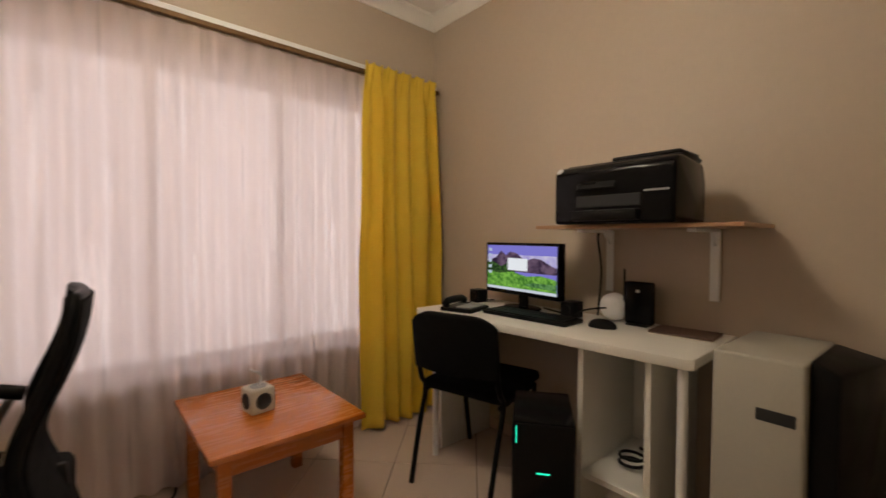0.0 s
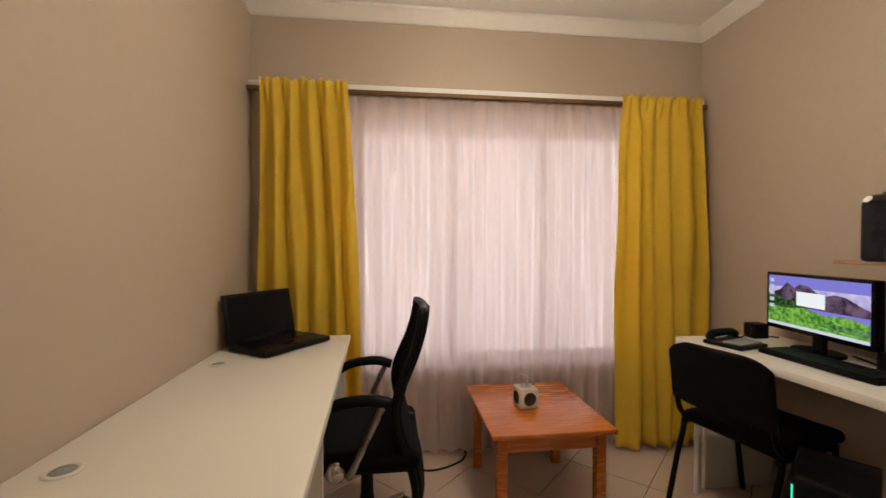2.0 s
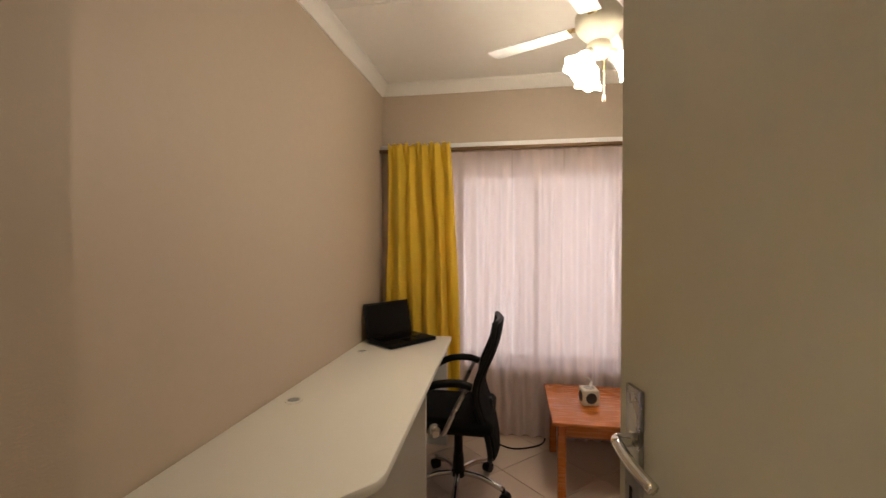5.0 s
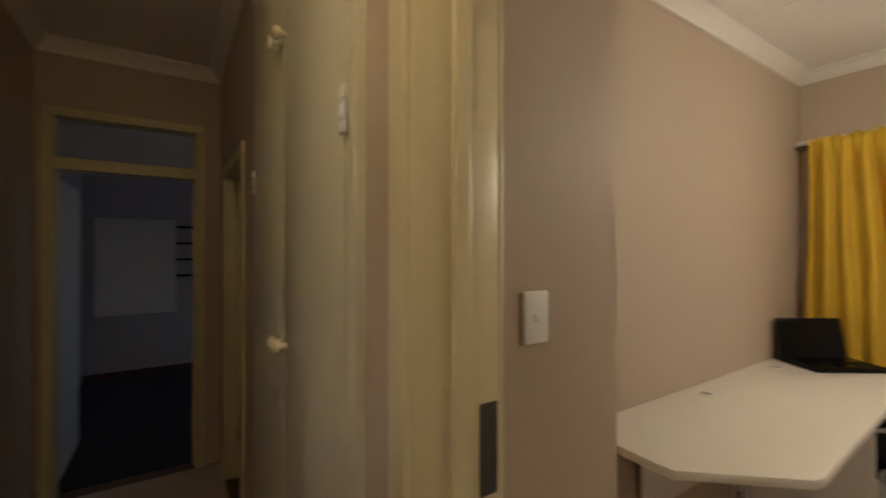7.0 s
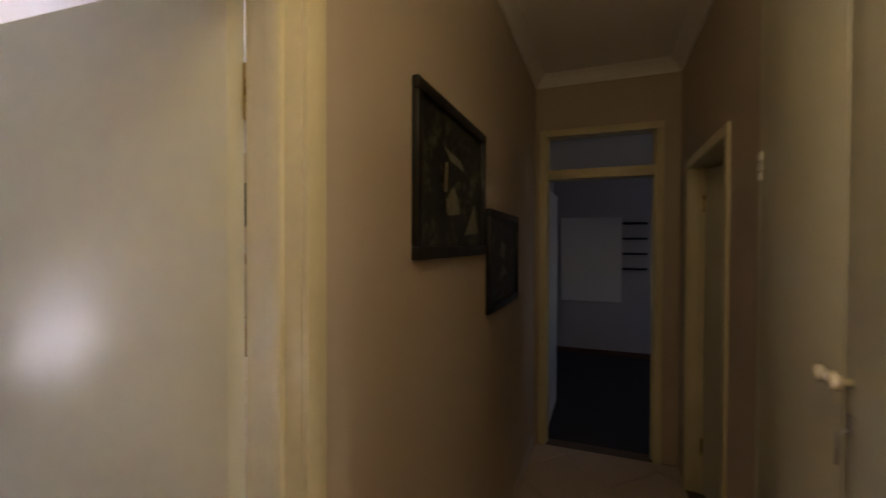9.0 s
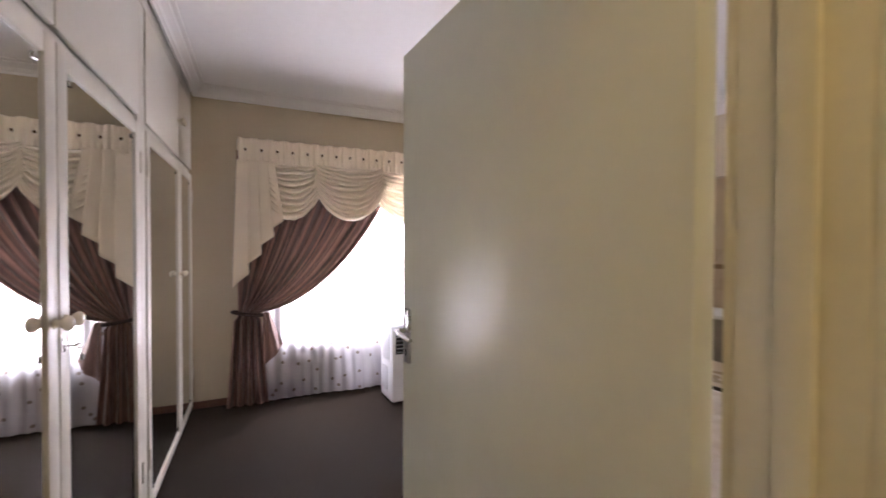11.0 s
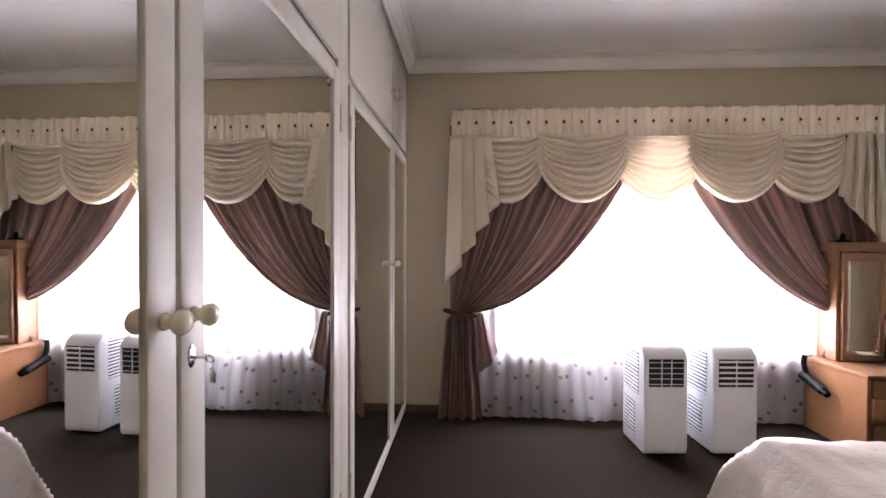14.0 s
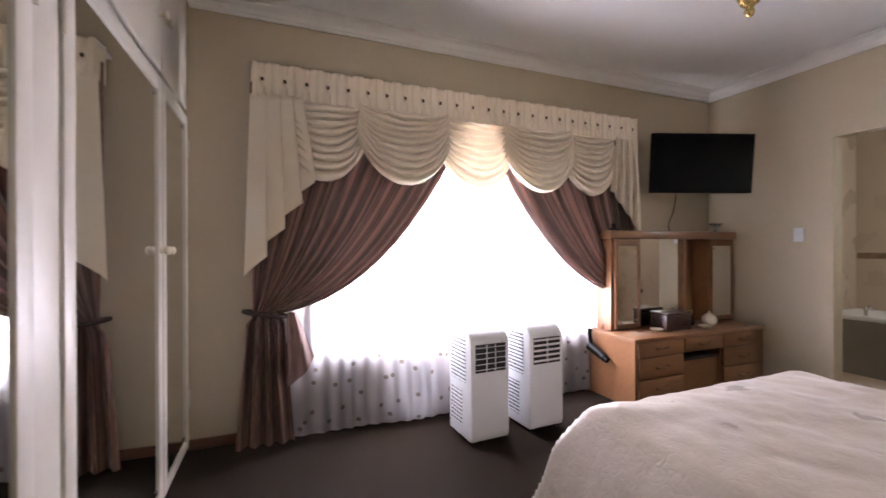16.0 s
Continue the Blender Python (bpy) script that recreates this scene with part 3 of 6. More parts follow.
def door(name, hinge, angle, width, height, label, small=1.0):
    """A flush door, local x from the hinge to the lock side, 40 mm thick."""
    d = thing(name, label, "door", (*hinge, 0.012), angle)
    d["kind"] = "structure"
    part("door_leaf", box(BM(), 0.004, width, -0.02, 0.02, 0, height, 0.002, 2), PAINT, d)
    for s in (1, -1):
        e = thing("lever_set", "", "")
        for k in list(e.keys()):
            del e[k]
        e.parent = d
        e.matrix_basis = Matrix.Translation((width - 0.055 * small, 0, 1.205 * (1 - small))) @ Matrix.Diagonal((-small, 1, small, 1))
        part("handle_plate", box(BM(), -0.021, 0.021, s * 0.02, s * 0.029, 1.005, 1.205, 0.003, 2), STEEL, e, "brushed steel handle plate")
        bm = rod(BM(), (0, s * 0.029, 1.125), (0, s * 0.052, 1.125), 0.010)
        tube(bm, bend((0, s * 0.052, 1.125), (0.024, s * 0.060, 1.128), (0.062, s * 0.058, 1.118), (0.098, s * 0.050, 1.108)), 0.0085)
        part("lever_handle", bm, CHROME, e, "chrome lever handle")
        part("keyhole", box(BM(), -0.004, 0.004, s * 0.029, s * 0.0305, 1.03, 1.055, 0.001), DARK, e, "dark patch for the shade in the keyhole")
    for z in (0.22, height - 0.24):
        bm = BM()
        for k in range(3):
            rod(bm, (0.0, -0.022, z + k * 0.034), (0.0, -0.022, z + k * 0.034 + 0.031), 0.0075, seg=10)
        part("hinge", bm, BRASS, d, "brass butt hinge")
    return d


door("door_1", (0.962, -0.655), math.degrees(math.atan2(0.755, -0.162)), 0.775, 1.92, "cream painted flush door standing open into the office")
door("door_2", (-0.022, -1.885), math.degrees(math.atan2(-0.815, 0.055)), 0.815, 1.902, "cream painted flush door standing open into the bedroom", 0.74)
door("door_3", (-2.255, -0.725), 17, 0.76, 1.87, "cream painted flush door standing just ajar")

# strike plate in the office frame
sp = single("strike_plate", box(BM(), 0.155, 0.1585, -0.70, -0.665, 1.06, 1.205, 0.001), GRILLE, "dark steel strike plate in the office door frame", "strike plate")


# linen cupboard in the corridor
cup = thing("linen_cupboard", "cream painted built-in linen cupboard with white knobs", "cupboard", (-0.520, -0.82, 0))
bm = BM()
box(bm, -0.513, -0.477, -0.02, 0.04, 0, CORN, 0.003)
box(bm, 0.477, 0.513, -0.02, 0.04, 0, CORN, 0.003)
box(bm, -0.477, 0.477, -0.012, 0.04, 2.53, CORN, 0.002)
box(bm, -0.477, 0.477, -0.012, 0.04, 0, 0.05, 0.002)
part("carcass_frame", bm, PAINT, cup)
for s in (-1, 1):
    x0, x1 = (s * 0.003, s * 0.473)
    dr = part("cupboard_door", box(BM(), min(x0, x1), max(x0, x1), -0.024, -0.002, 0.055, 2.526, 0.003, 2), PAINT, cup)
    for kz in (1.19, 2.015):
        lathe_m = Matrix.Translation((s * 0.03, -0.024, kz)) @ Matrix.Rotation(radians(90), 4, 'X')
        part("knob", lathe(BM(), [(0, 0), (0.009, 0), (0.008, 0.014), (0.017, 0.02), (0.019, 0.028), (0.014, 0.036), (0, 0.038)], 16, lathe_m), IVORY, dr, "white knob")
    for hz in (0.215, 1.648, 2.35):
        bm = box(BM(), s * 0.468, s * 0.484, -0.026, -0.022, hz, hz + 0.09, 0.001)
        for k in range(3):
            box(bm, s * 0.465, s * 0.487, -0.032, -0.024, hz + k * 0.03, hz + k * 0.03 + 0.024, 0.002)
        part("hinge", bm, WHITE, dr, "white painted hinge")
bm = box(BM(), 0.024, 0.04, -0.03, -0.024, 1.09, 1.13, 0.002)
tube(bm, [(0.032, -0.03, 1.10), (0.032, -0.045, 1.09), (0.032, -0.046, 1.03)], 0.004, 6)
part("key", bm, STEEL, cup, "steel key hanging in the lock")

# light switches
def light_switch(at, rz, label):
    s = thing("light_switch", label, "light switch", at, rz)
    part("plate", box(BM(), -0.037, 0.037, -0.009, 0, -0.058, 0.058, 0.004, 2), WHITE, s)
    part("rocker", box(BM(), -0.009, 0.009, -0.013, -0.008, -0.008, 0.008, 0.002), WHITE, s, "small white rocker")


light_switch((0.0, -0.424, 1.295), 90, "white switch plate beside the office door")
light_switch((-3.549, -4.835, 1.28), 90, "white switch plate on the bedroom wall")


# ---------- windows ----------
def window(name, x0, x1, y, z0, z1, out, label, bars=True):
    w = thing(name, label, "window", ((x0 + x1) / 2, y, z0))
    w["kind"] = "structure"
    h, k = z1 - z0, (x1 - x0) / 2
    bm = BM()
    for a, b in ((-k, -k + 0.04), (k - 0.04, k)):
        box(bm, a, b, -0.025, 0.025, 0, h, 0.003)
    box(bm, -k, k, -0.025, 0.025, 0, 0.04, 0.003)
    box(bm, -k, k, -0.025, 0.025, h - 0.04, h, 0.003)
    for f in (-1 / 3, 1 / 3):
        box(bm, f * k - 0.02, f * k + 0.02, -0.022, 0.022, 0.04, h - 0.04, 0.003)
    if not bars:
        box(bm, -k + 0.04, k - 0.04, -0.02, 0.02, h * 0.68, h * 0.68 + 0.035, 0.003)
    part("window_frame", bm, WHITE, w, "white painted steel frame")
    if bars:
        for i in range(5):
            part("burglar_bar", rod(BM(), (-k, -out * 0.05, h * (i + 0.6) / 5.2), (k, -out * 0.05, h * (i + 0.6) / 5.2), 0.0028, seg=8), WHITE, w, "thin white burglar bar")
    for a, b in ((-k + 0.04, -k / 3 - 0.02), (-k / 3 + 0.02, k / 3 - 0.02), (k / 3 + 0.02, k - 0.04)):
        p = part("pane", box(BM(), a, b, -0.003, 0.003, 0.04, h - 0.04), GLASS, w, "clear glass")
        p.visible_shadow = False
    part("window_sill", box(BM(), -k, k, -0.145 if out > 0 else -0.1, 0.152 if out < 0 else 0.1, -0.02, 0.0, 0.004), WHITE, w, "white sill")
    return w


window("window_1", 0.18, 1.98, 2.645, 0.53, 1.98, 1, "steel window with burglar bars behind voile")
window("window_2", -2.0, 0.10, -5.71, 0.53, 2.12, -1, "wide steel window behind spotted voile", bars=False)
single("garden_wall", box(BM(), -2.5, 5.0, 4.25, 4.45, -0.15, 2.45, 0.01), PINKWALL, "pink plastered garden wall behind the window", "wall")


# ---------- cloth ----------
def add_uv(ob, nu, nv):
    me = ob.data
    uv = me.uv_layers.new(name="UVMap")
    for loop in me.loops:
        j, i = divmod(loop.vertex_index, nu + 1)
        uv.data[loop.index].uv = (i / nu, j / nv)


def hang(name, f, nu, nv, mat, thick=0.0):
    ob = put(name, grid(BM(), f, nu, nv), mat, 3.2)
    add_uv(ob, nu, nv)
    if thick:
        s = ob.modifiers.new("thickness", 'SOLIDIFY')
        s.thickness = thick
    return ob


def wob(a, b, c=0.0):
    return noise.noise(Vector((a, b, c)))


# yellow curtains
def yellow(x0, x1, b0, b1, seed, folds, label):
    def f(u, v):
        z = 2.145 - v * 2.125
        head = max(0.0, 1 - v / 0.075)
        w = min(v / 0.09, 1)
        e = u + 0.012 * wob(u * 5, v * 3, seed) * w
        bulge = math.sin(min(v * 1.25, 1) * math.pi / 2)
        x = (x0 + (x1 - x0) * e) * (1 - bulge) + (b0 + (b1 - b0) * e) * bulge
        soft = 0.5 + 0.5 * wob(u * 2.6, v * 1.1, seed + 6)
        ph = math.tau * folds * e + (4.2 * wob(u * 2.3, v * 0.7, seed) + 1.6 * wob(u * 5, v * 2.2, seed + 2)) * w
        amp = 0.010 + 0.030 * w * (0.35 + 1.1 * soft)
        y = 2.405 + amp * 0.8 * math.sin(ph) + 0.035 * wob(u * 4.5, v * 1.6, seed + 4) * w + 0.016 * wob(u * 9, v * 4, seed + 9) * w
        y += 0.010 * head * math.sin(math.tau * folds * 2 * e)
        z += head * (0.016 + 0.010 * math.sin(math.tau * folds * 2 * e + 1) + 0.012 * wob(u * 9, seed, 2))
        y -= 0.014 * head * head + 0.006 * head * math.sin(math.tau * folds * 3 * e)
        return (x, y, z)
    ob = hang("curtain", f, 150, 60, YELLOW, 0.003)
    return tagged(ob, label, "curtain", "yellow curtains")


yellow(-0.315, 0.152, -0.335, 0.228, 1.0, 5, "yellow cotton curtain with gathered heading, bunched open")
yellow(1.782, 2.30, 1.755, 2.375, 7.0, 5, "yellow cotton curtain with gathered heading, drawn aside")


def voile(u, v):
    x = 0.05 + 1.90 * u
    w = min(v / 0.1, 1)
    ph = math.tau * 21 * u + 1.5 * wob(u * 7, v * 0.5, 3.0)
    y = 2.462 + (0.007 + 0.013 * w) * math.sin(ph) + 0.012 * wob(u * 16, v * 0.8, 5.0) * w
    return (x, y, 2.105 - v * 2.075)


tagged(hang("net_curtain", voile, 320, 24, SHEER), "white voile net curtain over the office window", "net curtain")
rail = thing("curtain_rail", "white curtain rail with wooden batten above the office window", "curtain rail", (1.0, 2.475, 2.128))
part("track", box(BM(), -1.40, 1.38, -0.03, 0.0, -0.012, 0.012, 0.003), STUD, rail, "bronze metal track")
part("batten", box(BM(), -1.40, 1.38, 0.0, 0.06, 0.014, 0.05, 0.003), WHITE, rail)

# bedroom window dressing
CX = -0.925          # middle of the window dressing
YC = -5.46


def draped(side):
    def f(u, v):
        """u from the outer to the inner edge, v from the top to the tie."""
        top = (0.555 + (-0.90 - 0.555) * u, 2.16 + 0 * v)
        tie = (0.545 - 0.145 * u, 0.81 - 0.01 * u)
        c = (0.56 + (-0.30 - 0.56) * u ** 0.85, 1.45 + (0.865 - 1.45) * u)
        a, b, d = (1 - v) ** 2, 2 * v * (1 - v), v * v
        x = a * top[0] + b * c[0] + d * tie[0]
        z = a * top[1] + b * c[1] + d * tie[1]
        amp = 0.034 * (1 - 0.7 * v) * (0.8 + 0.8 * wob(u * 6, v, side + 7))
        y = YC + amp * math.sin(math.tau * 11 * u + 2.4 * wob(u * 3.3, v * 0.9, side)) + 0.012 * wob(u * 12, v * 3, side + 3) + 0.045 * v
        return ((x if side > 0 else 2 * CX - x), y, z)
    return f


def skirt(side):
    def f(u, v):
        spread = 0.10 + 0.06 * v
        x = 0.475 + (0.5 - u) * 2 * spread * (0.75 if v < 0.05 else 1)
        y = YC + 0.05 + 0.028 * math.sin(math.tau * 4 * u + 1.5 * wob(v * 2, u * 2, side)) + 0.02 * wob(u * 5, v * 2, 9)
        return ((x if side > 0 else 2 * CX - x), y, 0.81 - v * 0.775)
    return f


def flap(side):
    def f(u, v):
        x = 0.36 - 0.16 * u * (0.35 + 0.65 * v)
        y = YC + 0.06 + 0.02 * math.sin(math.tau * 1.6 * u + v) - 0.02 * u
        return ((x if side > 0 else 2 * CX - x), y, 0.80 - v * (0.80 - 0.37 - 0.15 * u * u))
    return f


for side in (1, -1):
    cur = thing("draped_curtain", "mauve striped satin curtain drawn back with a tieback", "curtain", group="mauve curtains")
    for nm, fn, nu, nv, mt in (("drape", draped(side), 130, 40, MAUVE), ("lower_drape", skirt(side), 60, 24, MAUVE), ("turned_edge", flap(side), 24, 20, LINING)):
        ob = hang(nm, fn, nu, nv, mt)
        ob.parent = cur
    xs = 0.475 if side > 0 else 2 * CX - 0.475
    bm = BM()
    pts = [(xs + 0.115 * math.cos(a), YC + 0.05 + 0.055 * math.sin(a), 0.80 + 0.02 * math.cos(a) * side) for a in [k * math.tau / 20 for k in range(21)]]
    tube(bm, pts, 0.013, 8)
    part("tieback", bm, TIE, cur, "dark brown twisted tieback")


def bedvoile(u, v):
    x = 0.36 - 2.56 * u
    w = min(v / 0.1, 1)
    ph = math.tau * 27 * u + 4.5 * wob(u * 7, v * 0.7, 11.0)
    lift = math.exp(-((x + 0.47) / 0.20) ** 2)
    y = -5.516 + (0.003 + 0.005 * w * (0.6 + 0.8 * v)) * math.sin(ph) + 0.006 * wob(u * 18, v * 2.2, 6.0) * w + 0.15 * lift * max(0, v - 0.7) / 0.3 * math.sin(max(0, v - 0.7) / 0.3 * math.pi * 0.8)
    return (x, y, 2.14 - v * (2.128 - 0.02 * lift))


tagged(hang("net_curtain", bedvoile, 420, 40, SHEER_BED), "white voile net curtain with small tan motifs", "net curtain")

val = thing("valance", "cream satin valance with five swags, two tails and brass studs", "valance")


def band(u, v):
    x = 0.549 - 2.947 * u
    k = u * 24
    q = k - math.floor(k) - 0.5          # a pinch at every stud
    pinch = math.exp(-(q / 0.10) ** 2)
    fan = math.cos(math.tau * 3 * q) * math.exp(-(q / 0.30) ** 2)
    grip = math.exp(-((v - 0.46) / 0.20) ** 2)
    y = -5.400 + 0.020 * (1 - pinch * grip) * math.cos(math.pi * q) ** 0.5 + 0.010 * fan * (1 - grip) + 0.004 * wob(u * 40, v * 2, 1)
    z = 2.252 - 0.20 * v - 0.007 * math.cos(math.tau * q) * (1 - v)
    if u < 0.004 or u > 0.996:
        y -= 0.10
    return (x, y, z)


# unseen board, added to carry the valance and keep window light off the ceiling
part("pelmet_board", box(BM(), -2.395, 0.546, -5.598, -5.412, 2.229, 2.245, 0.002), WHITE_BOARD, val, "white pelmet board, unseen, screening the ceiling")


def under(ob):
    ob.parent = val
    return ob


under(hang("heading_band", band, 480, 14, CREAM, 0.003))
for i in range(24):
    x = 0.549 - 2.947 * (i + 0.5) / 24
    part("stud", lathe(BM(), [(0, 0.010), (0.007, 0.009), (0.0115, 0.003), (0.0115, -0.004)], 12, Matrix.Translation((x, -5.392, 2.160)) @ Matrix.Rotation(radians(-90), 4, 'X')), STUD, val, "dark brass stud")


def swag(cx, hw, low, front, folds, seed):
    def f(u, v):
        """u across from gather to gather, v from the flat top edge to the lowest fold."""
        s = 2 * u - 1
        lean = 0.10 * wob(v * 2.0, 0.5, seed)
        hang_ = max(0.0, 1 - s * s) ** 0.72
        n = folds * v ** 0.92 + 0.30 * wob(s * 1.6, v * 3, seed) + 0.12 * wob(s * 4, v * 6, seed + 5)
        saw = n - math.floor(n)
        rip = math.sin(math.pi * saw ** 0.75) ** 0.6          # round top, sharp crease
        x = cx + hw * (s + lean * (1 - s * s) * 0.3) * (0.90 + 0.10 * v)
        amp = 0.062 * min(v * 7, 1) * (0.30 + 0.70 * hang_)
        y = front - 0.045 * max(0.0, 1 - v / 0.10) + 0.055 * math.sin(math.pi * min(v, 1) * 0.62) * hang_ + amp * (rip - 0.6)
        z = 2.105 - (low - 0.17) * v * hang_ - 0.20 * v - 0.020 * rip * hang_ * min(v * 5, 1)
        return (x, y, z)
    return f


for cx, hw, front, folds, seed in ((0.142, 0.275, -5.405, 10, 1), (-0.371, 0.325, -5.375, 11, 2), (-0.894, 0.315, -5.40, 10, 3), (-1.406, 0.325, -5.375, 11, 4), (-1.89, 0.28, -5.405, 10, 5)):
    under(hang("swag", swag(cx, hw, 0.485, front, folds, seed), 72, 220, CREAM, 0.0))


def tail(x0, x1, low, high, seed):
    def f(u, v):
        """A cascade: the cloth runs to and fro in four pleats, its lower edge rising inwards."""
        st = min(u, 0.9999) * 4
        i, q = math.floor(st), st - math.floor(st)
        if q < 0.62:
            run, y = i - 0.05 + 1.30 * q / 0.62, 0.070 * q / 0.62
        else:
            run, y = i + 1.25 - 0.30 * (q - 0.62) / 0.38, 0.070 * (1 - (q - 0.62) / 0.38)
        run = max(0.0, min(run, 4.0)) / 4
        zb = low + (high - low) * u ** 0.9
        x = x0 + (x1 - x0) * run * (0.80 + 0.20 * v) + 0.035 * (1 if x0 > x1 else -1) * v * (1 - run)
        y = -5.395 + y * min(1, 0.45 + v) + 0.008 * i / 3 + 0.008 * wob(u * 4, v * 2, seed)
        return (x, y, 2.07 - v * (2.07 - zb))
    return f


under(hang("tail", tail(0.549, 0.20, 1.02, 1.64, 1), 130, 24, CREAM, 0.003))
under(hang("tail", tail(-2.398, -2.09, 1.26, 1.64, 2), 130, 24, CREAM, 0.003))


# ---------- wardrobe ----------
WX = 0.995
war = thing("wardrobe", "ivory painted built-in wardrobe with mirrored doors", "wardrobe", (WX, 0, 0), -0.8)
part("post", box(BM(), -0.016, 0.55, -4.095, -3.965, 0, CORN + 0.05, 0.004, 2), WARD, war)
part("end_panel", box(BM(), -0.006, 0.55, -2.26, -1.87, 0, CORN + 0.05, 0.003), WARD, war)
part("plinth", box(BM(), -0.004, 0.03, -5.6, -1.87, 0, 0.022, 0.002), WARD, war)
part("rail", box(BM(), -0.004, 0.03, -5.6, -1.87, 1.955, 1.985, 0.002), WARD, war)
part("top_rail", box(BM(), -0.02, 0.03, -5.6, -1.87, 2.545, 2.69, 0.002), WARD, war)
part("back_panel", box(BM(), 0.03, 0.05, -5.6, -1.87, 0, CORN + 0.05), WARD, war)


def mirror_door(y0, y1, knob_y, upper=True):
    """y0 > y1; a framed mirror door, with a plain door above it."""
    d = thing("mirror_door", "", "")
    for k in list(d.keys()):
        del d[k]
    d.parent = war
    st, z0, z1 = 0.068, 0.026, 1.951
    bm = BM()
    box(bm, -0.024, -0.004, y1 + 0.003, y1 + st, z0, z1, 0.004, 2)
    box(bm, -0.024, -0.004, y0 - st, y0 - 0.003, z0, z1, 0.004, 2)
    box(bm, -0.0235, -0.004, y1 + st, y0 - st, z0, z0 + 0.055, 0.004, 2)
    box(bm, -0.0235, -0.004, y1 + st, y0 - st, z1 - 0.06, z1, 0.004, 2)
    part("door_frame", bm, WARD, d)
    part("mirror_glass", box(BM(), -0.016, -0.010, y1 + st - 0.004, y0 - st + 0.004, z0 + 0.05, z1 - 0.055), MIRROR, d, "large clear mirror")
    for yy in (y1 + st + 0.035, y0 - st - 0.035):
        for zz in (z1 - 0.085, z0 + 0.085):
            part("mirror_clip", box(BM(), -0.022, -0.016, yy - 0.011, yy + 0.011, zz - 0.009, zz + 0.009, 0.002), CHROME, d, "small chrome mirror clip")
    kn = [(0, 0), (0.015, 0), (0.012, 0.006), (0.010, 0.012), (0.014, 0.018), (0.020, 0.024), (0.0215, 0.031), (0.018, 0.038), (0.009, 0.043), (0, 0.0435)]
    part("knob", lathe(BM(), kn, 20, Matrix.Translation((-0.024, knob_y, 1.172)) @ Matrix.Rotation(radians(-90), 4, 'Y')), IVORY, d, "cream porcelain knob")
    far = y1 if abs(knob_y - y0) < abs(knob_y - y1) else y0
    for zz in (0.25, 1.72):
        part("hinge", rod(BM(), (-0.026, far, zz), (-0.026, far, zz + 0.1), 0.006, seg=8), WARD, d)
    u = part("upper_door", box(BM(), -0.022, -0.004, y1 + 0.004, y0 - 0.004, 1.989, 2.541, 0.003, 2), WARD, war)
    part("knob", lathe(BM(), kn, 16, Matrix.Translation((-0.022, knob_y, 2.24)) @ Matrix.Rotation(radians(-90), 4, 'Y')), IVORY, u, "cream porcelain knob")


mirror_door(-2.262, -3.086, -3.054)
mirror_door(-3.090, -3.963, -3.126)
mirror_door(-4.097, -5.033, -4.997)
mirror_door(-5.037, -5.597, -5.073)
bm = lathe(BM(), [(0, 0.002), (0.009, 0.002), (0.011, 0.0), (0.0, 0.0)], 14, Matrix.Translation((-0.024, -3.119, 1.100)) @ Matrix.Rotation(radians(-90), 4, 'Y') @ Matrix.Diagonal((2.0, 1, 1, 1)))
tube(bm, [(-0.024, -3.119, 1.098), (-0.05, -3.119, 1.096)], 0.0028, 6)
tube(bm, [(-0.057 + 0.007 * math.cos(a), -3.119 + 0.003 * math.sin(a), 1.095 + 0.007 * math.sin(a)) for a in [k * math.tau / 10 for k in range(11)]], 0.002, 6)
tube(bm, [(-0.063, -3.119, 1.09), (-0.063, -3.120, 1.072)], 0.0012, 6)
box(bm, -0.068, -0.058, -3.123, -3.117, 1.052, 1.072, 0.002)
part("key", bm, CHROME, war, "steel key with tag in the lock")


# ---------- office ----------
desk = thing("office_desk", "long white desk with a clipped corner along the wall", "desk")
TOPZ = 0.766
part("worktop", prism(BM(), [(-0.398, 0.21), (-0.09, 0.19), (-0.022, 0.196), (0.235, 0.49), (0.246, 0.535), (0.176, 2.325), (-0.398, 2.325)], TOPZ - 0.032, TOPZ, 0.005), WHITE_BOARD, desk)
part("side_panel", box(BM(), -0.38, 0.17, 1.46, 1.48, 0, TOPZ - 0.033, 0.002), WHITE_BOARD, desk)
part("side_panel", box(BM(), -0.38, 0.15, 2.28, 2.30, 0, TOPZ - 0.033, 0.002), WHITE_BOARD, desk)
part("back_panel", box(BM(), -0.385, -0.365, 0.6, 1.46, 0.3, TOPZ - 0.033, 0.002), WHITE_BOARD, desk)
part("leg", rod(BM(), (0.04, 0.50, 0), (0.04, 0.50, TOPZ - 0.033), 0.017), STEEL, desk, "grey steel tube leg")
part("leg", rod(BM(), (-0.34, 0.30, 0), (-0.34, 0.30, TOPZ - 0.033), 0.017), STEEL, desk, "grey steel tube leg")
for y in (1.01, 1.82):
    ring = part("cable_grommet", lathe(BM(), [(0.026, 0.003), (0.031, 0.005), (0.037, 0.004), (0.038, 0.0), (0.026, 0.0), (0.026, 0.003)], 24, Matrix.Translation((-0.305, y, TOPZ + 0.0004))), WHITE_BOARD, desk, "grey plastic cable grommet")
    part("grommet_hole", lathe(BM(), [(0.0, 0.0012), (0.026, 0.0012), (0.026, 0.0)], 20, Matrix.Translation((-0.305, y, TOPZ + 0.0004))), GREYP, ring)

lap = thing("laptop", "open black laptop on the white desk", "laptop", (-0.130, 2.105, TOPZ), 54.5)
part("base", box(BM(), -0.193, 0.193, -0.133, 0.12, 0.004, 0.030, 0.006, 2), BLACK, lap)
